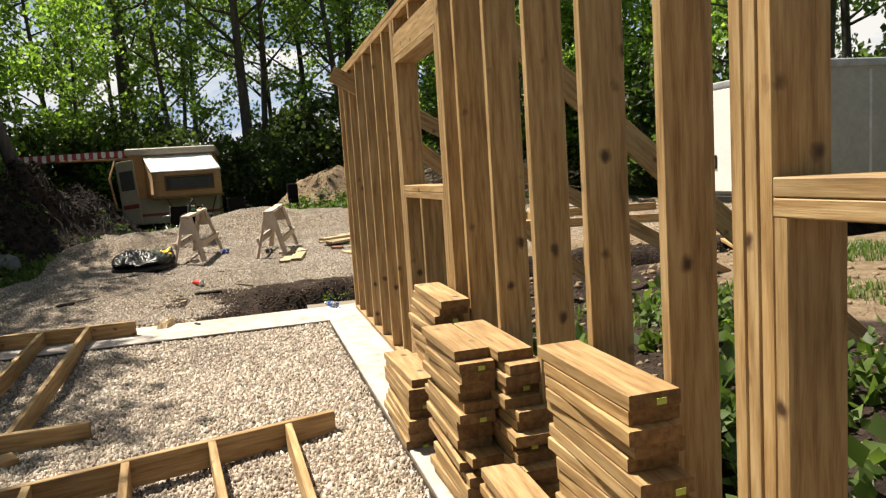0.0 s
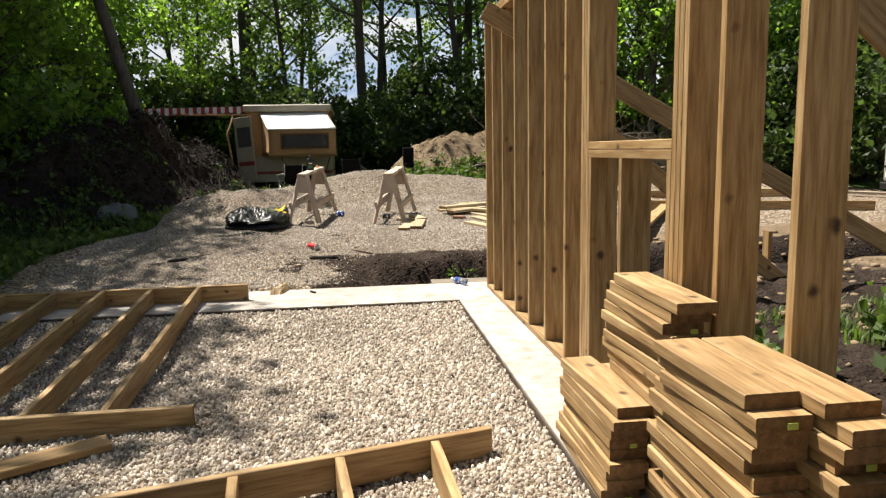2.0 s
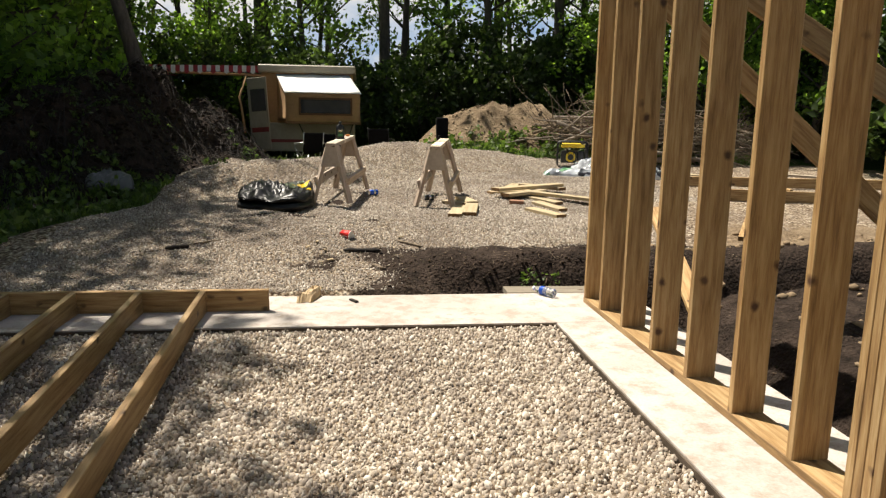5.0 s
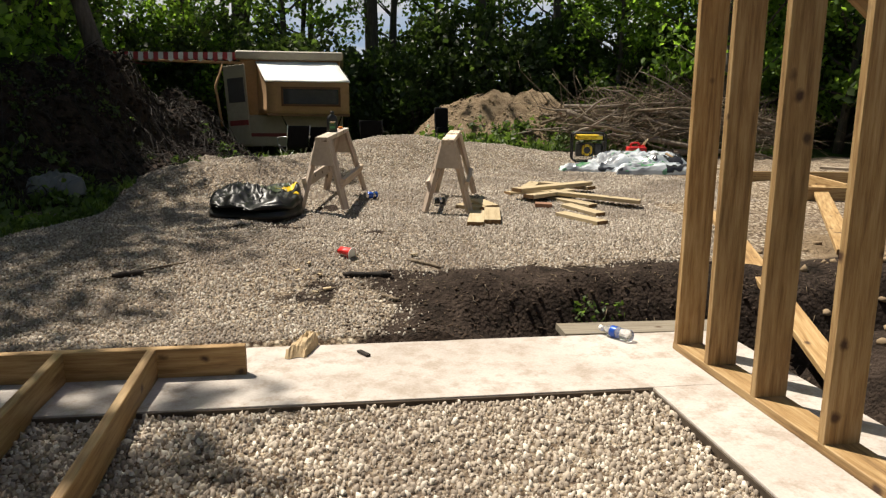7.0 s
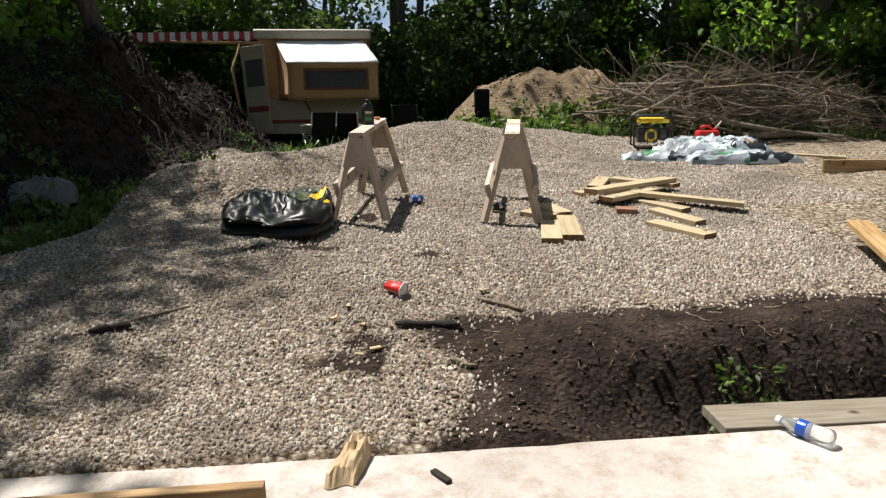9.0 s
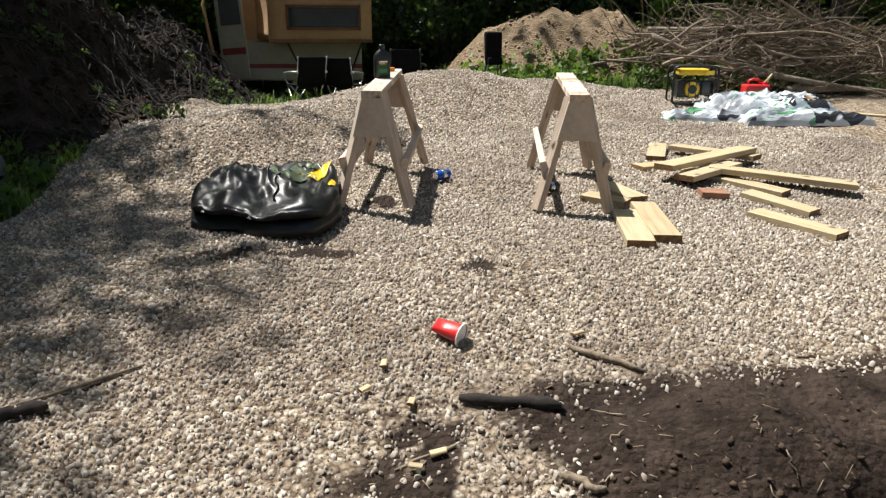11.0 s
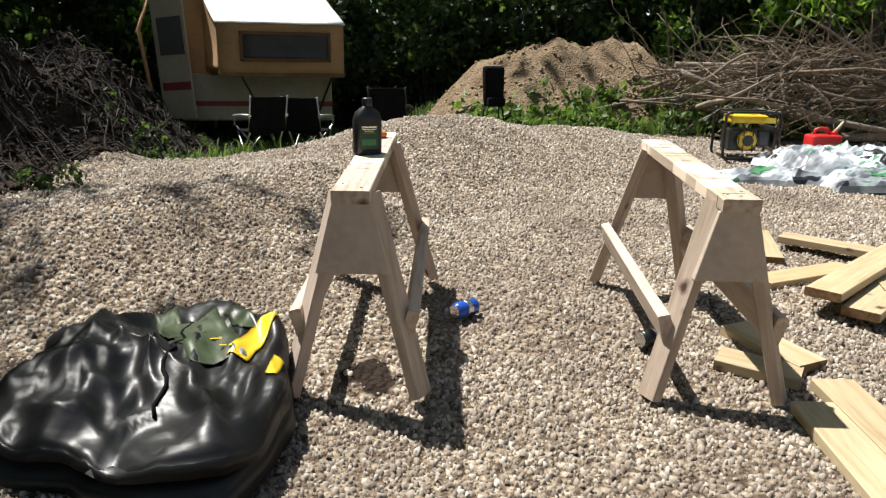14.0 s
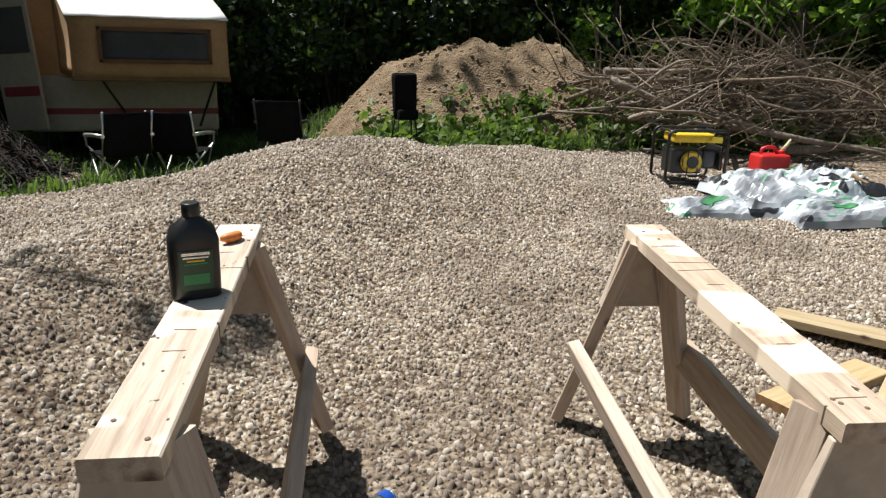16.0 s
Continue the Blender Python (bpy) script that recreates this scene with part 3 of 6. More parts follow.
def sawhorse(centre, yaw, pitch, label, L=1.03):
    s = thing("sawhorse", pose(*centre) @ pose(0, 0, 0, 0, 0, yaw) @ pose(0, 0, 0, 0, -pitch, 0), label, "sawhorse", "pair of sawhorses on the gravel")
    H = 0.645
    board("top_beam", L, 0.112, 0.04, pose(0, 0, H - 0.02), s, HORSE_TOP)
    for sx in (-1, 1):
        for sy in (-1, 1):
            a, b = Vector((sx * (L / 2 - 0.085), sy * 0.045, H - 0.028)), Vector((sx * 0.525, sy * 0.205, -0.01))
            board("leg", (a - b).length, 0.072, TH, between(a, b, 0), s, HORSE)
        bm = bmesh.new()
        x0, x1 = sx * (L / 2 - 0.03), sx * (L / 2 - 0.012)
        quad = [(-0.058, H - 0.041), (0.058, H - 0.041), (0.112, H - 0.255), (-0.112, H - 0.255)]
        lo = [bm.verts.new((x0, y, z)) for y, z in quad]
        hi = [bm.verts.new((x1 + sx * 0.014 * (H - 0.044 - z) / 0.22, y, z)) for y, z in quad]
        bm.faces.new(lo)
        bm.faces.new(hi[::-1])
        for k in range(4):
            bm.faces.new((lo[k], hi[k], hi[(k + 1) % 4], lo[(k + 1) % 4]))
        bmesh.ops.recalc_face_normals(bm, faces=bm.faces[:])
        bmesh.ops.bevel(bm, geom=bm.edges[:], offset=0.002, segments=1, affect="EDGES")
        part("gusset", bm, PLY, s, "plywood gusset plate")
    rnd = random.Random(int(yaw * 10))
    for k in range(7):
        kerf = part("saw_cut", block(0.0016, rnd.choice((0.025, 0.04, 0.06, 0.108)), 0.0012, (0, 0, 0), 0), KERF, s)
        kerf.matrix_basis = pose(rnd.uniform(-0.44, 0.44) * L, 0, H + 0.0004, 0, 0, rnd.gauss(0, 3))
    for k in range(6):
        nail = part("nail_head", lathe([(0.0, 0.0), (0.0045, 0.0), (0.0045, 0.0012), (0.0, 0.0014)], 8), KERF, s)
        nail.matrix_basis = pose(rnd.choice((-1, 1)) * rnd.uniform(0.36, 0.47) * L, rnd.uniform(-0.045, 0.045), H)
    for sy in (-1, 1):
        board("stretcher", 1.02, 0.089, TH, pose(0, sy * 0.172, 0.225, 90 - sy * 15, 0, 0), s, HORSE)
    return s


sawhorse((-0.779, 10.90, 0.268), 78.9, 3.9, "weathered wooden sawhorse with a bottle on it")
sawhorse((0.360, 10.712, 0.252), 77.4, 3.6, "weathered wooden sawhorse beside cut boards", 1.045)


def oil_bottle(m):
    t = thing("oil_bottle", m, "black plastic oil bottle with a green label on the sawhorse", "bottle")
    bm = bmesh.new()
    rings = []
    for z, w, d, r in ((0.0, 0.046, 0.030, 0.012), (0.006, 0.050, 0.033, 0.014), (0.125, 0.050, 0.033, 0.014), (0.15, 0.043, 0.028, 0.014), (0.168, 0.020, 0.017, 0.010), (0.174, 0.014, 0.014, 0.0095)):
        ring = []
        for k in range(20):
            a = 2 * math.pi * k / 20
            c, s2 = math.cos(a), math.sin(a)
            e = 0.45 if z < 0.14 else 0.8
            ring.append(bm.verts.new((w * math.copysign(abs(c) ** e, c), d * math.copysign(abs(s2) ** e, s2), z)))
        rings.append(ring)
    for r, q in zip(rings, rings[1:]):
        for k in range(20):
            bm.faces.new((r[k], r[(k + 1) % 20], q[(k + 1) % 20], q[k])).smooth = True
    bm.faces.new(rings[0][::-1])
    bm.faces.new(rings[-1])
    body = part("body", bm, BLACK, t)
    part("cap", lathe([(0.017, 0.172), (0.018, 0.174), (0.018, 0.197), (0.016, 0.200)], 16), BLACK, t, "ribbed black screw cap")
    for y, h, z, mat in ((-0.0345, 0.085, 0.066, plain("label_green", (0.012, 0.05, 0.02), 0.45)),):
        lab = part("label", block(0.066, 0.002, h, (0.0, y, z), 0.0005), mat, t, "dark green printed label")
    for z, w, h, mat in ((0.102, 0.054, 0.006, ALU), (0.094, 0.050, 0.003, ALU), (0.087, 0.034, 0.003, YELLOW), (0.081, 0.044, 0.003, GREEN_INK), (0.048, 0.050, 0.022, GREEN_INK)):
        part("label_bar", block(w, 0.001, h, (0.0, -0.0362, z), 0), mat, t)
    return t


oil_bottle(pose(-0.795, 10.90, 0.913) @ pose(0, 0, 0, 4, 0, 8))
bm = bmesh.new()
tube(bm, [(-0.032, 0.004, 0), (-0.02, -0.002, 0), (0.0, -0.006, 0), (0.02, -0.002, 0), (0.034, 0.008, 0)], [0.006, 0.012, 0.0135, 0.012, 0.006], 12)
ORANGE = plain("orange_plastic", (0.62, 0.20, 0.04), 0.5, var=0.2, scale=30)
knob = part("orange_handle", bm, ORANGE)
knob.matrix_world = pose(-0.715, 11.22, 0.951, 0, 0, 40)
tagged(knob, "small curved orange handle lying on the sawhorse", "handle")


def drink_can(m, body_mat, label):
    t = thing("drink_can", m, label, "can", "empty cans on the gravel")
    part("body", lathe([(0.026, 0.004), (0.033, 0.012), (0.033, 0.106), (0.027, 0.117)], 20), body_mat, t)
    part("lid", lathe([(0.027, 0.1165), (0.0275, 0.120), (0.024, 0.1185)], 20), ALU, t, "bare aluminium lid")
    part("base", lathe([(0.020, 0.002), (0.026, 0.0), (0.0265, 0.0045)], 20), ALU, t, "bare aluminium base")
    part("printed_band", lathe([(0.0333, 0.04), (0.0334, 0.045), (0.0334, 0.062), (0.0333, 0.067)], 20), ALU, t, "silver lettering band")
    return t


drink_can(pose(-0.36, 10.965, ground_height(-0.33, 10.99) + 0.040, 90, 0, -58), BLUE, "blue and silver drink can lying on the gravel")
drink_can(pose(0.28, 10.60, ground_height(0.3, 10.6) + 0.040, 90, 0, -75), plain("black_print", (0.01, 0.012, 0.01), 0.3), "black and green drink can lying under the sawhorse")


def paper_cup(m):
    t = thing("paper_cup", m, "crushed red paper cup lying on the gravel", "cup")
    bm = bmesh.new()
    n = 24
    rings = []
    for z, r, dent in ((0.0, 0.028, 0.012), (0.05, 0.034, 0.014), (0.10, 0.041, 0.003), (0.104, 0.044, 0.0), (0.107, 0.042, 0.0), (0.10, 0.039, 0.003), (0.01, 0.027, 0.012)):
        rings.append([bm.verts.new(((r - dent * math.cos(k * 0.79 + z * 30)) * math.cos(2 * math.pi * k / n), r * math.sin(2 * math.pi * k / n), z)) for k in range(n)])
    for r, q in zip(rings, rings[1:]):
        for k in range(n):
            bm.faces.new((r[k], r[(k + 1) % n], q[(k + 1) % n], q[k])).smooth = True
    bm.faces.new(rings[0][::-1])
    bm.faces.new(rings[-1])
    part("body", bm, RED, t)
    rim = bmesh.new()
    tube(rim, [(0.0435 * math.cos(a), 0.0435 * math.sin(a), 0.107) for a in (2 * math.pi * k / 24 for k in range(25))], 0.003, 6, False)
    part("rim", rim, WHITE, t, "rolled white rim")
    part("inside", lathe([(0.039, 0.1045), (0.030, 0.05), (0.027, 0.02)], 20), WHITE, t, "white inner lining")
    return t


paper_cup(pose(-0.72, 8.83, ground_height(-0.68, 8.79) + 0.042, 98, 0, 52))


def water_bottle(m):
    t = thing("water_bottle", m, "clear plastic water bottle with a blue label", "bottle")
    gl = Mat("clear_plastic", 0.08)
    gl.color((0.92, 0.95, 0.97))
    gl.b.inputs["Transmission Weight"].default_value = 0.85
    gl.b.inputs["IOR"].default_value = 1.3
    part("body", lathe([(0.024, 0.0), (0.031, 0.006), (0.031, 0.05), (0.028, 0.056), (0.031, 0.062), (0.031, 0.13), (0.029, 0.14), (0.013, 0.178), (0.0125, 0.19)], 20), gl.m, t)
    part("wrapper", lathe([(0.0315, 0.088), (0.0318, 0.092), (0.0318, 0.12), (0.0315, 0.124)], 20), BLUE, t, "blue paper wrapper")
    part("cap", lathe([(0.0155, 0.186), (0.016, 0.188), (0.016, 0.203), (0.014, 0.205)], 16), WHITE, t, "white screw cap")
    return t


water_bottle(pose(0.795, 7.245, SLAB_Z + 0.033, 90, 0, 212))


# ---- folded rubber boat ----
from mathutils.bvhtree import BVHTree


def folded_boat():
    """A folded rubber boat: a lumpy heap with creases, a straight front roll and yellow trim."""
    cx, cy = -1.46, 10.36
    base = ground_height(cx, cy)
    t = thing("folded_rubber_boat", pose(cx, cy, base), "folded grey and black rubber boat with yellow trim", "rubber boat")
    grey = Mat("grey_rubber", 0.40, spec=0.3)
    v = grey.coords()
    n1 = grey.noise(v, 5, 5)
    grey.color(grey.ramp(n1, [(0.3, (0.004, 0.004, 0.0045)), (0.7, (0.013, 0.013, 0.014))]))
    grey.bump(grey.noise(grey.coords((3, 9, 5)), 1.0, 3), 0.3, 0.02)

    # corners of the folded bundle, as turn about its middle and reach
    ring = [(213, 0.46), (249, 0.39), (296, 0.56), (328, 0.44), (358, 0.385), (389, 0.42), (449, 0.53), (475, 0.60), (525, 0.37), (573, 0.46)]

    def reach(a):
        while a < 213:
            a += 360
        for (a0, r0), (a1, r1) in zip(ring, ring[1:]):
            if a0 <= a <= a1:
                return r0 + (r1 - r0) * (a - a0) / (a1 - a0)
        return 0.46

    def layer(name, z0, z1, grow, seed, mat, fold=1.0, around=96, steps=30):
        """One fold of the bundle: a closed cushion with creases across its top and a rolled rim."""
        vs, fs = [(0.0, 0.0, 0.0)], []
        for j in range(1, steps + 9):
            rim = j > steps
            q = j / steps if not rim else 1.0 - 0.14 * (j - steps) / 8
            for i in range(around):
                a = 360 * i / around
                r = reach(a) * grow * (1 + 0.05 * noise.noise((math.cos(radians(a)) * 3, math.sin(radians(a)) * 3, seed)))
                x, y = q * r * math.cos(radians(a)), q * r * math.sin(radians(a))
                lift = 0.45 + 0.60 * smooth(-0.45, 0.2, y) - 0.45 * smooth(0.2, 0.6, y) - 0.25 * smooth(0.0, 0.45, -x)
                cre = 0.0
                for k, fr in enumerate((2.6, 4.7, 8.5, 15.0)):
                    w = noise.noise((x * fr + 0.8 * y, y * fr * 0.55 - 0.5 * x, seed + 3 * k))
                    cre += (0.30 - abs(w) ** 0.75) / (1 + 0.6 * k)
                edge = max(0.0, 1 - q ** 16) ** 0.5
                top = z0 + (z1 - z0) * edge * lift + fold * 0.085 * cre * (0.25 + 0.75 * edge)
                if rim:
                    u = (j - steps) / 8
                    top = z0 + (top - z0) * (1 - u) ** 0.6 + 0.012 * math.sin(9 * radians(a) + seed) * u * (1 - u)
                vs.append((x, y, max(top, z0 * 0.6 - 0.015)))
        vs[0] = (0.0, 0.0, sum(v[2] for v in vs[1:around + 1]) / around)
        for i in range(around):
            fs.append((0, 1 + i, 1 + (i + 1) % around))
        for j in range(steps + 7):
            for i in range(around):
                p0, p1 = 1 + j * around, 1 + (j + 1) * around
                fs.append((p0 + i, p1 + i, p1 + (i + 1) % around, p0 + (i + 1) % around))
        trees.append(BVHTree.FromPolygons(vs, fs))
        return part(name, raw(name, vs, fs, True), mat, t)

    def top_of(x, y):
        zs = [h[0].z for h in (b.ray_cast((x, y, 2), (0, 0, -1)) for b in trees) if h[0] is not None]
        return max(zs) if zs else 0.0

    trees = []
    black = plain("black_rubber_gloss", (0.006, 0.006, 0.0065), 0.55, var=0.3)
    layer("bottom_fold", 0.0, 0.17, 1.0, 11.0, black, 0.45)
    layer("top_fold", 0.085, 0.225, 0.985, 3.0, grey.m, 1.15)
    camo = plain("camouflage_rubber", (0.035, 0.05, 0.022), 0.42, var=0.6, scale=7)

    def strip(name, pts, wide, mat):
        a, b = Vector(pts[0][:2]), Vector(pts[-1][:2])
        d = (b - a).normalized()
        side = Vector((-d.y, d.x)) * wide / 2
        n, w = 14, 5
        vs, fs = [], []
        for lay in (0.007, 0.002):
            for k in range(n + 1):
                for j in range(w + 1):
                    p = a.lerp(b, k / n) + side * (2 * j / w - 1)
                    vs.append((p.x, p.y, top_of(p.x, p.y) + lay))
        base_i, m = (n + 1) * (w + 1), w + 1
        for k in range(n):
            for j in range(w):
                q = k * m + j
                fs.append((q, q + 1, q + m + 1, q + m))
                fs.append((base_i + q + m, base_i + q + m + 1, base_i + q + 1, base_i + q))
            for j in (0, w):
                q = k * m + j
                fs.append((q, q + m, base_i + q + m, base_i + q))
        return part(name, raw(name, vs, fs, True), mat, t)

    strip("camouflage_band", [(-0.06, 0.46), (0.02, 0.16)], 0.075, camo)
    strip("camouflage_band", [(0.06, 0.30), (0.19, -0.06)], 0.16, camo)
    strip("camouflage_band", [(0.19, 0.30), (0.26, 0.12)], 0.06, camo)
    strip("yellow_trim", [(0.235, -0.05), (0.325, 0.18)], 0.062, YELLOW)
    strip("yellow_trim", [(0.335, -0.14), (0.355, -0.04)], 0.03, YELLOW)
    for dx, dy, ang in ((0.17, 0.08, 20), (0.19, 0.075, -50), (0.205, 0.02, 10), (0.22, 0.0, 80)):
        ob = part("printed_mark", block(0.05, 0.009, 0.004, (0, 0, 0), 0.001), YELLOW, t)
        ob.matrix_basis = pose(dx, dy, top_of(dx, dy) + 0.003, -8, 8, ang)
    cord = bmesh.new()
    tube(cord, [(0.05 + 0.012 * math.sin(1.3 * k), 0.32 - 0.03 * k, top_of(0.05 + 0.012 * math.sin(1.3 * k), 0.32 - 0.03 * k) + 0.004) for k in range(20)], 0.006, 6)
    part("cord", cord, BLACK_CLOTH, t)
    return t


folded_boat()

# ---- cut boards on the gravel ----
g_cut = "cut boards scattered on the gravel"
for a, b, lift in (((0.39, 9.56), (0.515, 10.09), 0.0), ((0.545, 9.60), (0.665, 10.2), 0.006), ((0.40, 10.44), (0.60, 10.26), 0.0), ((0.60, 10.66), (0.69, 10.32), 0.0),
                   ((1.02, 11.13), (1.60, 11.26), 0.0), ((1.32, 11.0), (1.72, 10.42), 0.002), ((1.12, 10.62), (1.66, 10.98), 0.04), ((1.58, 11.75), (1.98, 11.20), 0.04), ((1.30, 11.45), (1.55, 11.95), 0.0),
                   ((1.02, 10.72), (1.98, 11.34), 0.085), ((1.42, 10.86), (2.20, 10.42), 0.045), ((1.28, 10.06), (1.52, 9.62), 0.0), ((1.44, 10.42), (1.66, 10.05), 0.0)):
    lying("cut_board", a, b, "short greenish treated offcut lying in a scattered pile", lift=lift, material=CUT, group=g_cut)
redblock = lying("offcut_block", (1.14, 10.43), (1.29, 10.39), "short reddish wood offcut on the gravel", material=plain("red_stained_wood", (0.24, 0.12, 0.07), 0.8), group=g_cut)
lying("plank", (4.28, 13.85), (5.1, 13.25), "long pale plank lying beside the bags", material=CUT)


# ---- generator, fuel can, bags ----
def generator(m):
    t = thing("generator", m, "portable generator with yellow tank in a black tube frame", "generator")
    for y in (-0.17, 0.17):
        bm = bmesh.new()
        w, h, r = 0.25, 0.43, 0.05
        pts = []
        for cx, cz, a0 in ((w - r, h - r, 0), (-w + r, h - r, 90), (-w + r, r, 180), (w - r, r, 270)):
            for k in range(4):
                a = radians(a0 + 30 * k)
                pts.append((cx + r * math.cos(a), y, cz + r * math.sin(a)))
        pts.append(pts[0])
        tube(bm, pts, 0.013, 8, False)
        part("frame_hoop", bm, DARK_STEEL, t)
    for x, z in ((-0.2, 0.013), (0.2, 0.013), (-0.2, 0.417), (0.2, 0.417)):
        part("cross_bar", tube(bmesh.new(), [(x, -0.17, z), (x, 0.17, z)], 0.011, 8), DARK_STEEL, t)
    tank = block(0.34, 0.26, 0.075, (-0.02, -0.01, 0.365), 0.025, 3)
    part("fuel_tank", tank, YELLOW, t)
    part("tank_cap", lathe([(0.03, 0.41), (0.032, 0.413), (0.03, 0.43)], 16, (0.05, 0, 0)), BLACK, t)
    part("engine_block", block(0.26, 0.24, 0.20, (-0.06, 0.0, 0.17), 0.015, 2), BLACK, t)
    sh = lathe([(0.05, 0.0), (0.085, 0.004), (0.09, 0.02), (0.08, 0.055)], 24)
    hub = part("recoil_cover", sh, YELLOW, t)
    hub.matrix_basis = pose(-0.03, -0.115, 0.17, 90, 0, 0)
    gr = lathe([(0.0, 0.0), (0.048, 0.0), (0.052, 0.006), (0.048, 0.01)], 20)
    grille = part("recoil_grille", gr, BLACK, t)
    grille.matrix_basis = pose(-0.03, -0.166, 0.17, 90, 0, 0)
    for k in range(6):
        part("cooling_fin", block(0.012, 0.005, 0.07, (-0.03 + 0.085 * math.cos(k * 1.05), -0.171, 0.17 + 0.085 * math.sin(k * 1.05)), 0.002), BLACK, t)
    part("control_panel", block(0.03, 0.28, 0.20, (0.225, 0.0, 0.20), 0.006), BLACK, t)
    part("muffler", block(0.12, 0.09, 0.16, (0.14, -0.06, 0.19), 0.02, 2), BLACK, t)
    part("sticker", block(0.09, 0.002, 0.05, (0.15, -0.186, 0.36), 0), plain("yellow_sticker", (0.75, 0.55, 0.05), 0.4), t)
    for x in (-0.19, 0.19):
        part("rubber_foot", lathe([(0.02, -0.012), (0.022, 0.0), (0.018, 0.004)], 10, (x, -0.15, 0)), RUBBER, t)
    return t


generator(pose(3.07, 14.44, ground_height(3.07, 14.44) + 0.012, 0, 0, -14))


def gas_can(m):
    t = thing("gas_can", m, "red plastic fuel can standing behind the bags", "fuel can")
    bm = block(0.30, 0.20, 0.24, (0, 0, 0.12), 0.03, 3)
    part("body", bm, RED, t)
    h = bmesh.new()
    tube(h, [(-0.10, 0, 0.235), (-0.09, 0, 0.275), (-0.04, 0, 0.29), (0.03, 0, 0.285), (0.07, 0, 0.238)], [0.016, 0.016, 0.015, 0.015, 0.018], 8)
    part("handle", h, RED, t)
    part("neck", lathe([(0.03, 0.235), (0.03, 0.262), (0.024, 0.266)], 14, (0.11, 0, 0)), RED, t)
    part("spout", tube(bmesh.new(), [(0.11, 0, 0.26), (0.15, 0, 0.30), (0.185, 0, 0.345)], [0.017, 0.014, 0.009], 10), plain("pale_spout", (0.6, 0.5, 0.3), 0.5), t, "pale plastic spout")
    for z in (0.07, 0.12, 0.17):
        part("side_rib", block(0.24, 0.004, 0.012, (0, -0.1015, z), 0.001), RED, t)
    return t


can = gas_can(pose(3.80, 14.30, ground_height(3.80, 14.30), 0, 0, -8))
can.scale = (0.95, 0.95, 1.15)


def crumpled(name, w, d, h, seed, res=34):
    """A thin crumpled sheet: closed, with folds that cast their own shade."""
    vs, fs = [], []
    for j in range(res + 1):
        for i in range(res + 1):
            u, q = 2 * i / res - 1, 2 * j / res - 1
            wob = 1 + 0.25 * noise.noise((u * 0.9, q * 0.9, seed))
            r = max(abs(u), abs(q))
            fall = max(0.0, 1 - r ** 4) ** 0.6
            z = 0.0
            for k, fr in enumerate((1.1, 2.0, 3.6, 6.5, 11.0)):
                z += (0.6 - 1.3 * abs(noise.noise((u * fr * 1.4 + 0.4 * q, q * fr, seed * 3 + k)))) * 1.2 / (1 + 1.5 * k)
            z = 0.55 * z
            z = 1.1 * h * fall * (0.25 + 0.9 * max(z, -0.12))
            vs.append((w * u * wob, d * q * wob, max(z, -0.01)))
    m = res + 1
    for j in range(res):
        for i in range(res):
            fs.append((j * m + i, j * m + i + 1, (j + 1) * m + i + 1, (j + 1) * m + i))
    return raw(name, vs, fs, False)


def bag_material():
    m = Mat("printed_bag_plastic", 0.24)
    v = m.coords()
    n1 = m.noise(v, 2.2, 3)
    col = m.ramp(n1, [(0.36, (0.17, 0.18, 0.20)), (0.50, (0.55, 0.59, 0.63))])
    w = m.noise(m.coords((5, 14, 8)), 1.0, 1)
    col = m.mix(m.ramp(w, [(0.63, (0, 0, 0)), (0.65, (1, 1, 1))]), col, (0.12, 0.26, 0.17))
    n2 = m.noise(v, 3.1, 2)
    col = m.mix(m.ramp(n2, [(0.60, (0, 0, 0)), (0.62, (1, 1, 1))]), col, (0.03, 0.03, 0.035))
    m.color(col)
    m.bump(m.noise(v, 14, 4), 0.3, 0.01)
    return m.m


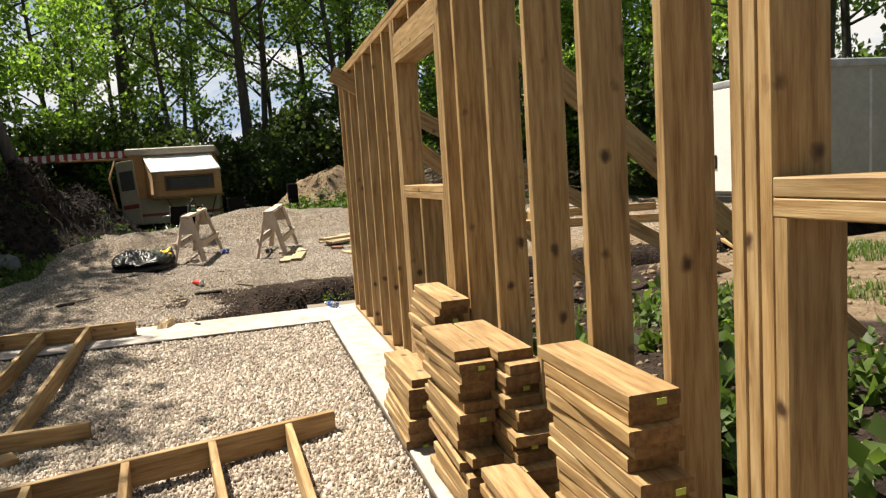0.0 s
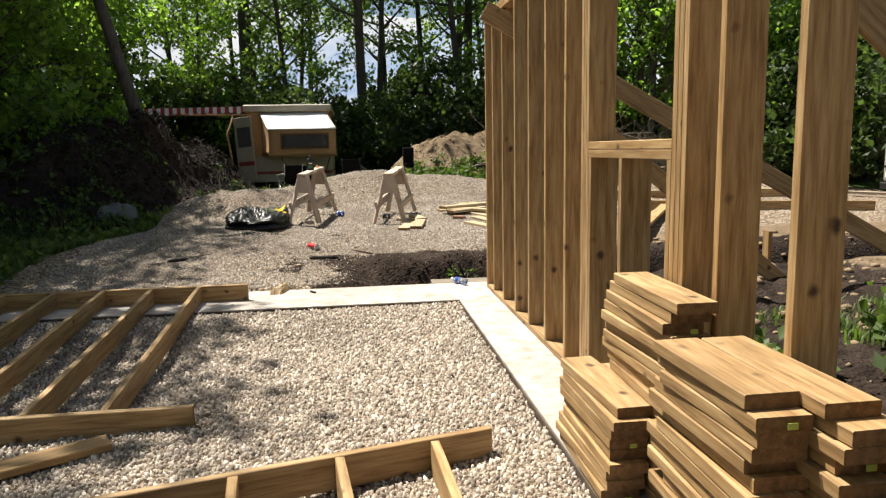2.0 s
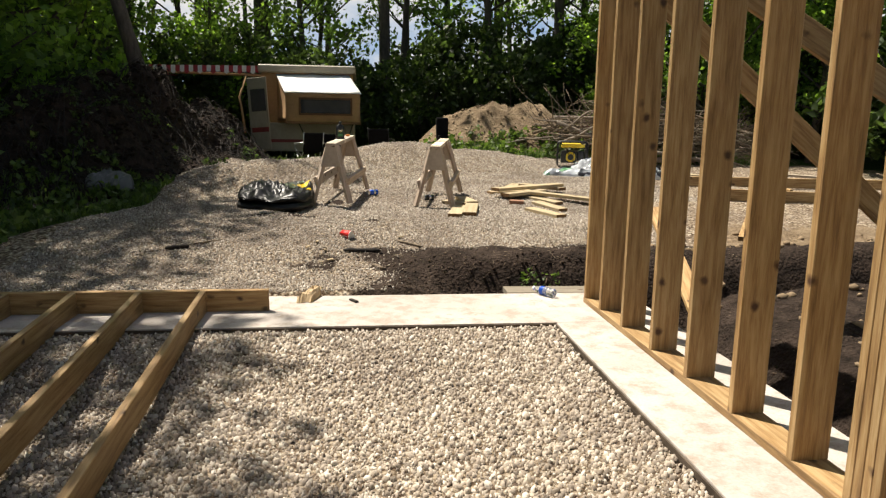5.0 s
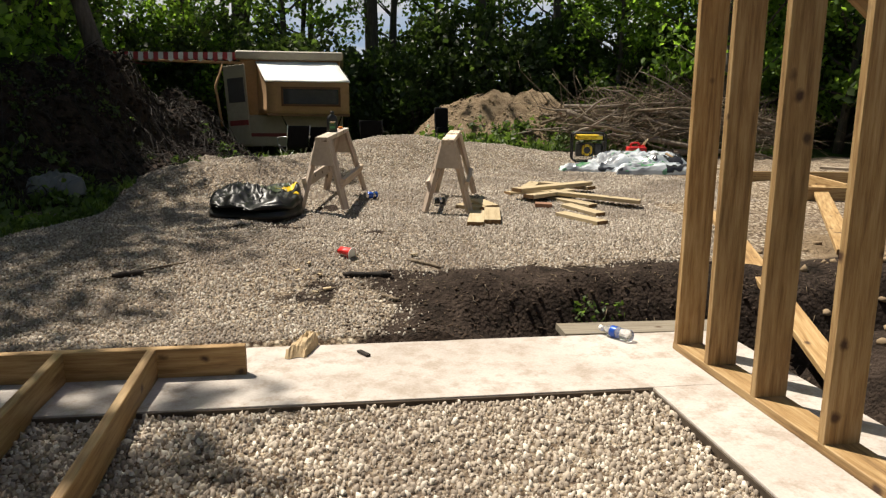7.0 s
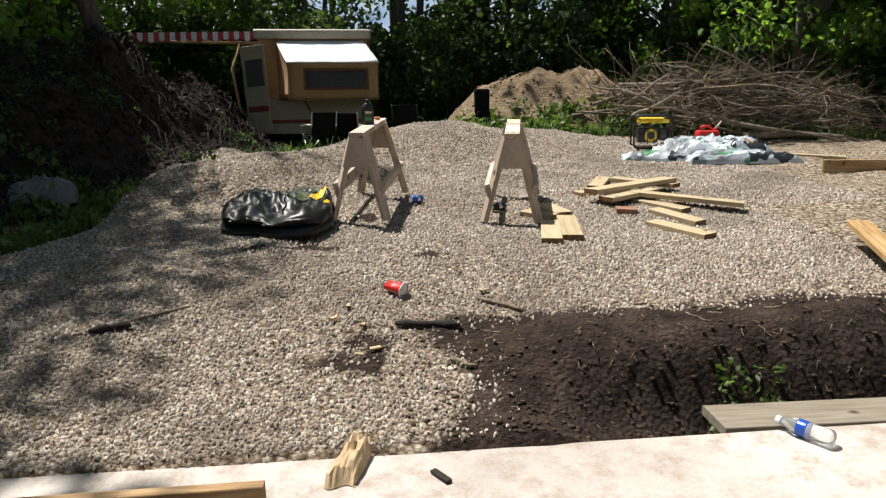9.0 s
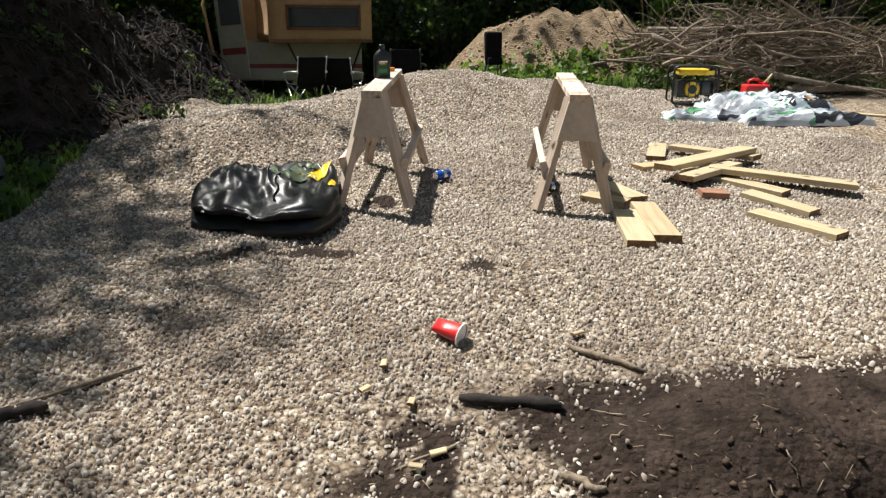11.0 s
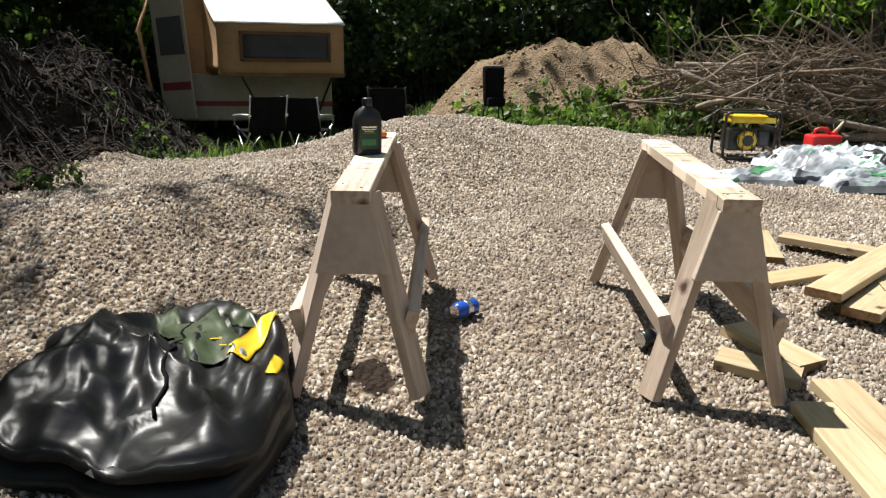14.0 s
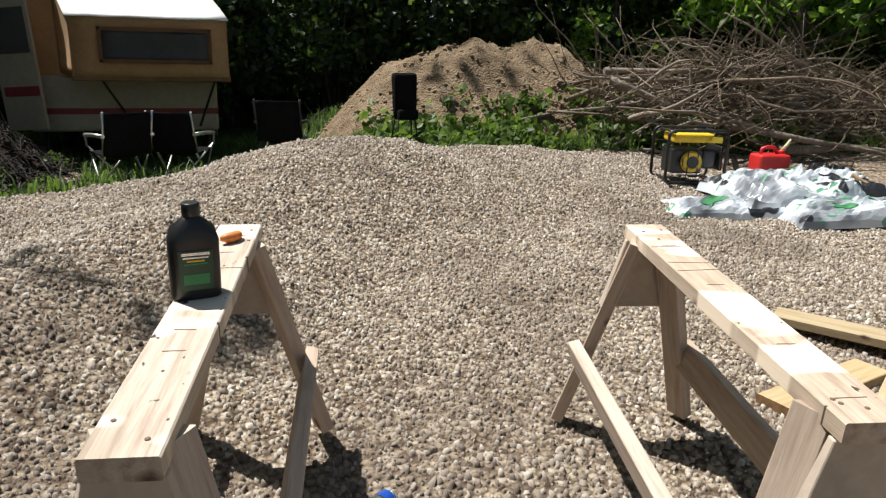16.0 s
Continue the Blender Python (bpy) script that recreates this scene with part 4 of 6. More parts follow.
BAG = bag_material()
for x, y, w, d, h, yaw, seed, lab in ((3.60, 13.75, 0.70, 0.38, 0.25, -4, 2.0, "crumpled white plastic bag with green print"), (2.90, 13.62, 0.52, 0.22, 0.14, -10, 5.0, "flat crumpled white plastic bag with green print"), (3.72, 13.22, 0.66, 0.24, 0.17, -8, 8.0, "crumpled silver plastic bag with dark print"), (4.12, 14.0, 0.30, 0.22, 0.28, 20, 12.0, "crumpled dark plastic bag")):
    b = part("plastic_bag", crumpled("plastic_bag", w, d, h, seed), BAG if seed < 10 else BLACK)
    b.matrix_world = pose(x, y, ground_height(x, y) + 0.004, 0, 0, yaw)
    tagged(b, lab, "bag", "plastic bags by the generator")
    if seed < 10:
        skin = BVHTree.FromPolygons([v.co.copy() for v in b.data.vertices], [p.vertices[:] for p in b.data.polygons])
        for u, q, lw, ld, mat in ((-0.35, -0.2, 0.16, 0.05, GREEN_INK), (-0.02, 0.1, 0.22, 0.035, GREEN_INK), (0.3, -0.25, 0.10, 0.08, BLACK), (0.48, 0.2, 0.09, 0.05, BLACK)):
            n, vs, fs = 8, [], []
            for lay in (0.005, 0.001):
                for j in range(n + 1):
                    for i in range(n + 1):
                        px, py = w * u + lw * (i / n - 0.5) + 0.03 * math.sin(5 * j / n), d * q + ld * (j / n - 0.5) + 0.02 * math.sin(4 * i / n + seed)
                        hit = skin.ray_cast((px, py, 2), (0, 0, -1))[0]
                        vs.append((px, py, (hit.z if hit is not None else 0.0) + lay))
            m = n + 1
            for j in range(n):
                for i in range(n):
                    a, o = j * m + i, m * m
                    fs += [(a, a + 1, a + m + 1, a + m), (o + a + m, o + a + m + 1, o + a + 1, o + a)]
            part("printed_mark", raw("printed_mark", vs, fs, True), mat, b)
off = board("offcut", 0.30, 0.06, 0.02, pose(4.05, 13.50, ground_height(4.05, 13.5) + 0.17, 10, 28, -40), None)
tagged(off, "thin wood offcut resting on the bags", "board")


# ---- chairs ----
def camp_chair(m, label, metal, cloth):
    t = thing("camp_chair", m, label, "chair", "folding camp chairs by the fire")
    W, D = 0.185, 0.19

    def rod(name, pts, r=0.009):
        return part(name, tube(bmesh.new(), pts, r, 8), metal, t)

    for s in (-1, 1):
        rod("leg", [(s * W, -D, 0.0), (s * W * 0.9, D, 0.41)])
        rod("leg", [(s * W, D, 0.0), (s * W * 0.9, -D, 0.41)])
        rod("back_post", [(s * W, D, 0.40), (s * W * 1.02, D + 0.10, 0.75)])
        rod("arm_rest", [(s * W * 1.05, -D, 0.53), (s * W * 1.05, 0, 0.55), (s * W * 1.03, D + 0.06, 0.56)], 0.016)
        rod("arm_post", [(s * W * 1.02, -D, 0.44), (s * W * 1.05, -D, 0.54)])
    rod("front_brace", [(-W, -D, 0.02), (W, -D, 0.44)], 0.007)
    rod("front_brace", [(W, -D, 0.02), (-W, -D, 0.44)], 0.007)
    vs, fs = [], []
    n = 10
    for j in range(n + 1):
        q = j / n
        for i in range(n + 1):
            u = i / n * 2 - 1
            vs.append((u * W * 0.95, -D + 2 * D * q, 0.40 - 0.06 * (1 - u * u) * math.sin(math.pi * q)))
    for j in range(n):
        for i in range(n):
            fs.append((j * 11 + i, j * 11 + i + 1, (j + 1) * 11 + i + 1, (j + 1) * 11 + i))
    seat = part("seat", raw("seat", vs, fs, True), cloth, t)
    seat.modifiers.new("thick", "SOLIDIFY").thickness = 0.006
    vs = [(u / 5 * W, D + 0.01 + 0.07 * (k / 8) + 0.035 * (1 - (u / 5) ** 2), 0.40 + 0.34 * k / 8) for k in range(9) for u in range(-5, 6)]
    fs = [(k * 11 + i, k * 11 + i + 1, (k + 1) * 11 + i + 1, (k + 1) * 11 + i) for k in range(8) for i in range(10)]
    back = part("backrest", raw("backrest", vs, fs, True), cloth, t)
    back.modifiers.new("thick", "SOLIDIFY").thickness = 0.006
    return t


camp_chair(pose(-0.18, 15.75, ground_height(-0.18, 15.75) - 0.02, 0, 0, 165), "black cloth camp chair near the fire", DARK_STEEL, BLACK_CLOTH)
camp_chair(pose(-1.52, 15.7, ground_height(-1.52, 15.7) - 0.02, 0, 0, 205), "black camp chair with shiny metal frame by the camper", STEEL, BLACK_CLOTH)
camp_chair(pose(-1.02, 15.95, ground_height(-1.02, 15.95) - 0.02, 0, 0, 160), "black camp chair with shiny metal frame by the camper", STEEL, BLACK_CLOTH)


def folded_chair(m):
    t = thing("folded_chair", m, "black folded camp chair standing by the dirt heap", "chair")
    bm = block(0.24, 0.10, 0.40, (0, 0, 0.60), 0.04, 3)
    for v in bm.verts:
        v.co.y += 0.02 * noise.noise(v.co * 9) + 0.05 * (v.co.z - 0.4)
        v.co.x *= 1.0 - 0.15 * (0.8 - v.co.z)
    part("cloth", bm, BLACK_CLOTH, t)
    part("seat_fold", block(0.20, 0.16, 0.10, (0, -0.03, 0.42), 0.03, 3), BLACK_CLOTH, t)
    for sx in (-1, 1):
        for sy in (-1, 1):
            part("leg", tube(bmesh.new(), [(sx * 0.12, sy * 0.10, 0.0), (sx * 0.08, sy * 0.03, 0.45)], 0.009, 8), DARK_STEEL, t)
    return t


folded_chair(pose(0.97, 15.95, ground_height(0.97, 15.95) - 0.02, 0, 0, 10))


# ---- pop-up camper ----
def camper():
    t = thing("camper", Matrix(), "pop-up tent camper with tan canvas and white roof", "camper")
    x0, x1, yb, yf = -2.72, -0.72, 21.6, 18.3
    zb = ground_height(-1.6, 18.5)
    body = block(x1 - x0, yb - yf, 0.62, ((x0 + x1) / 2, (yb + yf) / 2, zb + 0.70), 0.04, 3)
    part("body", body, CREAM, t)
    part("trim_band", block(x1 - x0 + 0.006, yb - yf + 0.006, 0.07, ((x0 + x1) / 2, (yb + yf) / 2, zb + 0.62), 0.004), MAROON, t)
    part("canvas_wall", block(x1 - x0 - 0.06, yb - yf - 0.04, 1.08, ((x0 + x1) / 2, (yb + yf) / 2 + 0.02, zb + 1.54), 0.03, 2), TAN, t)
    part("roof", block(x1 - x0 + 0.08, yb - yf + 0.10, 0.17, ((x0 + x1) / 2, (yb + yf) / 2, 2.21), 0.05, 3), CREAM, t, "cream fibreglass pop-up roof")
    bx0, bx1, by, top, eave, low = -2.10, -0.58, 17.50, 2.10, 1.69, 1.10
    part("bunk_floor", block(bx1 - bx0 + 0.02, yf - by, 0.06, ((bx0 + bx1) / 2, (yf + by) / 2, low - 0.02), 0.01), plain("bunk_board", (0.20, 0.10, 0.045), 0.8), t)

    def sheet(name, quad, mat, thick=0.012):
        bm = bmesh.new()
        q = [Vector(p) for p in quad]
        nrm = (q[1] - q[0]).cross(q[3] - q[0]).normalized() * thick
        n = 8
        top_v, bot_v = [], []
        for j in range(n + 1):
            for i in range(n + 1):
                u, w = i / n, j / n
                p = q[0].lerp(q[1], u).lerp(q[3].lerp(q[2], u), w)
                sag = -nrm.normalized() * 0.03 * math.sin(math.pi * u) * math.sin(math.pi * w) + nrm.normalized() * 0.008 * noise.noise(p * 4)
                top_v.append(bm.verts.new(p + sag))
                bot_v.append(bm.verts.new(p + sag - nrm))
        for j in range(n):
            for i in range(n):
                a = j * 9 + i
                bm.faces.new((top_v[a], top_v[a + 1], top_v[a + 10], top_v[a + 9])).smooth = True
                bm.faces.new((bot_v[a + 9], bot_v[a + 10], bot_v[a + 1], bot_v[a])).smooth = True
        for k in range(n):
            for e in ((k, k + 1), (n * 9 + k + 1, n * 9 + k), ((k + 1) * 9, k * 9), (k * 9 + 8, (k + 1) * 9 + 8)):
                bm.faces.new((top_v[e[1]], top_v[e[0]], bot_v[e[0]], bot_v[e[1]]))
        return part(name, bm, mat, t)

    sheet("bunk_roof", [(bx0 - 0.02, by - 0.02, eave), (bx1 + 0.02, by - 0.02, eave), (x1 - 0.10, yf, top), (bx0 - 0.28, yf, top)], VINYL)
    sheet("bunk_end", [(bx0, by, low), (bx1, by, low), (bx1, by, eave - 0.012), (bx0, by, eave - 0.012)], TAN)
    sheet("bunk_side", [(bx0 - 0.26, yf, low), (bx0, by, low), (bx0, by, eave - 0.015), (bx0 - 0.26, yf, top - 0.02)], TAN)
    sheet("bunk_side", [(bx1, by, low), (x1 - 0.06, yf, low), (x1 - 0.1, yf, top - 0.02), (bx1, by, eave - 0.015)], TAN)
    sheet("screen_window", [(bx0 + 0.30, by - 0.022, low + 0.17), (bx1 - 0.20, by - 0.022, low + 0.17), (bx1 - 0.20, by - 0.022, eave - 0.14), (bx0 + 0.30, by - 0.022, eave - 0.14)], SCREEN, 0.004)
    fr = bmesh.new()
    for a, b in (((bx0 + 0.28, low + 0.15), (bx1 - 0.18, low + 0.15)), ((bx0 + 0.28, eave - 0.12), (bx1 - 0.18, eave - 0.12)), ((bx0 + 0.28, low + 0.15), (bx0 + 0.28, eave - 0.12)), ((bx1 - 0.18, low + 0.15), (bx1 - 0.18, eave - 0.12))):
        block(abs(a[0] - b[0]) + 0.035, 0.012, abs(a[1] - b[1]) + 0.035, ((a[0] + b[0]) / 2, by - 0.028, (a[1] + b[1]) / 2), 0.003, 1, fr)
    part("window_flap", fr, plain("brown_binding", (0.16, 0.075, 0.035), 0.9), t)
    part("bunk_support", tube(bmesh.new(), [(bx0 + 0.25, by + 0.1, low - 0.04), (bx0 + 0.45, yf, zb + 0.45)], 0.014, 8), DARK_STEEL, t)
    part("bunk_support", tube(bmesh.new(), [(bx1 - 0.15, by + 0.1, low - 0.04), (bx1 - 0.35, yf, zb + 0.45)], 0.014, 8), DARK_STEEL, t)
    door = part("door", block(0.50, 0.035, 1.50, (0, 0, 0), 0.01, 2), CREAM, t, "open cream camper door")
    door.matrix_basis = pose(-2.72, 18.05, 1.25, 0, 0, -30) @ pose(0, 0, 0, 0, -4, 0)
    part("door_window", block(0.38, 0.012, 0.46, (0.02, -0.022, 0.28), 0.004), SCREEN, door)
    part("door_band", block(0.44, 0.012, 0.10, (0.02, -0.022, -0.34), 0.004), MAROON, door)
    for x in (x0 + 0.12, x1 - 0.12):
        w = lathe([(0.10, -0.09), (0.26, -0.085), (0.29, -0.04), (0.29, 0.04), (0.26, 0.085), (0.10, 0.09)], 24)
        wheel = part("wheel", w, RUBBER, t)
        wheel.matrix_basis = pose(x, 20.0, zb + 0.28, 0, 90, 0)
        part("rim", lathe([(0.05, -0.097), (0.15, -0.095), (0.15, 0.095), (0.05, 0.097)], 18), STEEL, wheel)
        part("stabiliser", tube(bmesh.new(), [(x, 18.45, zb + 0.45), (x, 18.4, zb - 0.02)], 0.02, 8), DARK_STEEL, t)
    # awning: striped cloth with a hanging edge, on the side away from the bunk
    red = plain("awning_red", (0.36, 0.04, 0.045), 0.85, var=0.15)
    cloth_w = plain("awning_white", (0.70, 0.66, 0.62), 0.85, var=0.1)
    n = 26
    ax0, ax1 = -5.10, -2.72
    for k in range(n):
        u0, u1 = ax0 + (ax1 - ax0) * k / n, ax0 + (ax1 - ax0) * (k + 1) / n
        z0, z1 = 2.20 + 0.03 * k / n, 2.20 + 0.03 * (k + 1) / n
        mat = red if k % 2 else cloth_w
        dip = 0.15 + 0.02 * math.cos(2.1 * k)
        bm = bmesh.new()
        fr_t, fr_b = [(u0, 18.32, z0 + 0.03), (u1, 18.32, z1 + 0.03)], [(u0, 18.30, z0 - dip + 0.05), ((u0 + u1) / 2, 18.30, z0 - dip + 0.02), (u1, 18.30, z1 - dip + 0.05)]
        vs = [bm.verts.new(p) for p in (fr_t[0], fr_b[0], fr_b[1], fr_b[2], fr_t[1])]
        bm.faces.new(vs)
        bk = [bm.verts.new((v.co.x, 20.9, v.co.z + 0.03)) for v in (vs[0], vs[4])]
        bm.faces.new((vs[0], vs[4], bk[1], bk[0]))
        ob = part("awning_stripe", bm, mat, t)
        ob.modifiers.new("thick", "SOLIDIFY").thickness = 0.008
    part("awning_rail", tube(bmesh.new(), [(ax0, 18.35, 2.10), (ax1 + 0.1, 18.35, 2.06)], 0.03, 8), TAN, t)
    part("awning_pole", tube(bmesh.new(), [(ax0 + 0.03, 18.35, 2.12), (ax0 + 0.03, 20.9, 2.16)], 0.022, 8), plain("red_edge", (0.45, 0.03, 0.03), 0.6), t)
    part("awning_arm", tube(bmesh.new(), [(-3.0, 18.3, 2.06), (-3.12, 18.1, 1.6), (-3.0, 17.95, 0.85)], 0.025, 8), TAN, t)
    return t


camper()


# ---- cargo trailer ----
def cargo_trailer():
    x0, x1, y0, y1 = 7.42, 13.4, 7.55, 10.25
    t = thing("cargo_trailer", Matrix(), "white enclosed cargo trailer with double doors", "trailer")
    # Shade on the -y side is put into the siding as grey.
    part("body", block(x1 - x0, y1 - y0, 1.72, ((x0 + x1) / 2, (y0 + y1) / 2, 1.44), 0.03, 2), plain("siding_greyed_for_shade", (0.30, 0.30, 0.275), 0.6, var=0.2, scale=1.5), t)
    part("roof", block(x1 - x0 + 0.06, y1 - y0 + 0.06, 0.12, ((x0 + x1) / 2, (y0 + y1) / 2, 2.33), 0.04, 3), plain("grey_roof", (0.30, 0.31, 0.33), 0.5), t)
    part("door_sill", block(0.06, y1 - y0, 0.10, (x0 - 0.02, (y0 + y1) / 2, 0.52), 0.01), DARK_STEEL, t)
    for a, b in ((y0 + 0.07, 8.93), (8.97, y1 - 0.07)):
        d = part("door", block(0.03, b - a, 1.62, (x0 - 0.012, (a + b) / 2, 1.45), 0.008, 2), VINYL, t)
        for z in (0.8, 1.4, 2.05):
            hy = a + 0.06 if a < 8.5 else b - 0.06
            part("hinge", block(0.02, 0.16, 0.035, (x0 - 0.035, hy, z), 0.004), DARK_STEEL, d)
    for y in (8.86, 9.04):
        part("lock_rod", tube(bmesh.new(), [(x0 - 0.045, y, 0.62), (x0 - 0.045, y, 2.24)], 0.013, 8), STEEL, t)
        part("latch", block(0.03, 0.10, 0.05, (x0 - 0.05, y, 1.35), 0.006), DARK_STEEL, t)
    part("plate_holder", block(0.015, 0.34, 0.22, (x0 - 0.036, 9.95, 1.12), 0.004), DARK_STEEL, t)
    part("number_plate", block(0.006, 0.28, 0.15, (x0 - 0.046, 9.95, 1.12), 0.002), plain("plate_grey", (0.5, 0.5, 0.48), 0.4), t)
    for y in (y0 - 0.002, y1 + 0.002):
        for x in (9.8, 10.6):
            w = part("wheel", lathe([(0.10, -0.10), (0.31, -0.095), (0.34, -0.05), (0.34, 0.05), (0.31, 0.095), (0.10, 0.10)], 24), RUBBER, t)
            w.matrix_basis = pose(x, y0 + 0.12 if y < 9 else y1 - 0.12, ground_height(x, 8.5) + 0.33, 90, 0, 0)
            part("rim", lathe([(0.05, -0.105), (0.18, -0.10), (0.18, 0.10), (0.05, 0.105)], 18), STEEL, w)
    part("tow_jack", tube(bmesh.new(), [(x1 + 0.4, 8.9, 0.6), (x1 + 0.4, 8.9, ground_height(x1 + 0.4, 8.9))], 0.04, 8), DARK_STEEL, t)
    for k in range(6):
        part("side_seam", block(0.05, 0.006, 1.6, (x0 + 0.7 + 0.95 * k, y0 - 0.002, 1.44), 0.002), plain("grey_seam", (0.45, 0.46, 0.47), 0.5), t)
    return t


cargo_trailer()


# ---- trees ----
def leaves(rng, centres, spreads, counts, size, droop=0.3):
    """Folded leaf blades scattered in clumps; returns verts and faces."""
    cs = np.repeat(np.array(centres, float), counts, axis=0)
    sp = np.repeat(np.array(spreads, float), counts)[:, None]
    n = len(cs)
    d = rng.normal(size=(n, 3))
    d /= np.linalg.norm(d, axis=1)[:, None]
    p = cs + d * sp * (rng.random((n, 1)) ** 0.45) * np.array([1, 1, 0.8])
    ax = rng.normal(size=(n, 3)) + np.array([0, 0, -droop])
    ax /= np.linalg.norm(ax, axis=1)[:, None]
    side = np.cross(ax, rng.normal(size=(n, 3)))
    side /= np.linalg.norm(side, axis=1)[:, None]
    s = (size * (0.6 + 0.8 * rng.random(n)))[:, None]
    up = np.cross(ax, side)
    a, b = p - ax * s * 0.5, p + ax * s * 0.6
    c, e = p + side * s * 0.36 + up * s * 0.10, p - side * s * 0.36 + up * s * 0.10
    verts = np.stack([a, c, b, e], 1).reshape(-1, 3)
    i = np.arange(n) * 4
    faces = np.concatenate([np.stack([i, i + 1, i + 2], 1), np.stack([i, i + 2, i + 3], 1)])
    return verts, faces


def fast_mesh(name, verts, faces):
    me = bpy.data.meshes.new(name)
    me.vertices.add(len(verts))
    me.vertices.foreach_set("co", np.asarray(verts, np.float32).ravel())
    me.loops.add(faces.size)
    me.loops.foreach_set("vertex_index", faces.astype(np.int32).ravel())
    me.polygons.add(len(faces))
    me.polygons.foreach_set("loop_start", np.arange(0, faces.size, faces.shape[1], dtype=np.int32))
    me.polygons.foreach_set("loop_total", np.full(len(faces), faces.shape[1], np.int32))
    me.update(calc_edges=True)
    return me


def tree(seed, height, trunk_r, first, limbs, clump, per, leaf, lean, leaf_mat, bark, label, spread=0.17):
    rnd, rng = random.Random(seed), np.random.default_rng(seed)
    t = thing("tree", Matrix(), label, "tree", "trees round the clearing")
    bm = bmesh.new()
    pts, rad = [], []
    for i in range(9):
        u = i / 8
        pts.append((lean[0] * u * height + 0.12 * math.sin(3 * u + seed), lean[1] * u * height + 0.12 * math.sin(4 * u + 2 * seed), height * u - 0.2))
        rad.append(trunk_r * (1.15 - 1.0 * u) + 0.012)
    rad[0] *= 1.3
    tube(bm, pts, rad, 8)
    centres, spreads, counts = [], [], []
    for k in range(limbs):
        u = first + (1 - first) * (k + rnd.random()) / limbs
        i = min(7, int(u * 8))
        f = u * 8 - i
        base = Vector(pts[i]).lerp(Vector(pts[i + 1]), f)
        ang = k * 2.4 + rnd.uniform(-0.5, 0.5)
        reach = height * spread * (1.15 - 0.7 * abs(u - first - 0.25)) * rnd.uniform(0.6, 1.2)
        tip = base + Vector((math.cos(ang) * reach, math.sin(ang) * reach, reach * rnd.uniform(0.3, 0.9)))
        mid = base.lerp(tip, 0.5) + Vector((0, 0, -0.06 * reach))
        r = rad[i] * 0.42
        tube(bm, [base, mid, tip], [r, r * 0.65, r * 0.25], 5)
        for q in (0.55, 0.8, 1.0):
            centres.append(base.lerp(tip, q) + Vector((rnd.uniform(-0.2, 0.2), rnd.uniform(-0.2, 0.2), rnd.uniform(-0.1, 0.3))))
            spreads.append(clump * rnd.uniform(0.6, 1.15))
            counts.append(int(per * rnd.uniform(0.6, 1.3)))
    part("trunk", bm, bark, t)
    v, f = leaves(rng, centres, spreads, counts, leaf)
    part("crown", fast_mesh("crown", v, f), leaf_mat, t)
    return t


def bush(seed, wide, high, clumps, per, leaf, leaf_mat, label):
    rnd, rng = random.Random(seed), np.random.default_rng(seed)
    t = thing("bush", Matrix(), label, "bush", "undergrowth round the clearing")
    bm = bmesh.new()
    centres, spreads, counts = [], [], []
    for k in range(clumps):
        a, r, h = rnd.uniform(0, 6.28), wide * rnd.random() ** 0.6, high * rnd.uniform(0.12, 1.0)
        r *= 1.0 - 0.55 * (h / high) ** 2
        tip = Vector((r * math.cos(a), r * math.sin(a), h))
        if k % 2 == 0:
            tube(bm, [(tip.x * 0.2, tip.y * 0.2, -0.15), tip * 0.6 + Vector((0, 0, 0.1)), tip], [0.022, 0.014, 0.005], 4)
        centres.append(tip)
        spreads.append(rnd.uniform(0.22, 0.42) * (0.5 + 0.5 * wide))
        counts.append(int(per * rnd.uniform(0.6, 1.3)))
    part("stem", bm, BARK, t)
    v, f = leaves(rng, centres, spreads, counts, leaf)
    part("foliage", fast_mesh("foliage", v, f), leaf_mat, t)
    return t


def plant(kinds, spots, seed, squash=(0.85, 1.2)):
    """Sets copies of the given plants on the ground at the spots; the first of each kind is used too."""
    rnd = random.Random(seed)
    for i, (x, y) in enumerate(spots):
        src = kinds[i % len(kinds)]
        m = pose(x, y, ground_height(x, y) - 0.03, rnd.uniform(-2, 2), rnd.uniform(-2, 2), rnd.uniform(0, 360))
        k = rnd.uniform(*squash)
        if i < len(kinds):
            src.matrix_basis = m
        else:
            c = copy_thing(src, m)
            c.scale = (k, k, k * rnd.uniform(0.9, 1.1))


tall = [
    tree(1, 14.0, 0.13, 0.32, 26, 0.75, 50, 0.16, (0.02, 0.01), LEAF_POPLAR, BARK, "tall thin poplar with an airy green crown"),
    tree(2, 12.5, 0.11, 0.26, 24, 0.70, 50, 0.15, (-0.04, 0.02), LEAF_POPLAR, BARK, "tall thin poplar with an airy green crown"),
    tree(3, 15.5, 0.16, 0.38, 26, 0.80, 52, 0.17, (0.03, -0.03), LEAF_POPLAR, BARK, "tall thin poplar with an airy green crown"),
    tree(4, 11.0, 0.09, 0.20, 24, 0.65, 48, 0.15, (0.06, 0.0), LEAF_POPLAR, BARK, "tall thin poplar with an airy green crown"),
]
rnd = random.Random(77)
spots = []
for row, (y, n) in enumerate(((23.5, 15), (27.5, 18), (33, 18))):
    for k in range(n):
        p = (-17 + 36 * (k + rnd.uniform(0.1, 0.9)) / n, y + rnd.uniform(-1.6, 1.6))
        if not (-9.5 < p[0] < -3.4 and p[1] < 26):
            spots.append(p)
for k in range(13):
    spots.append((-13 + rnd.uniform(-4.5, 2.5), 3 + 1.6 * k + rnd.uniform(-0.7, 0.7)))
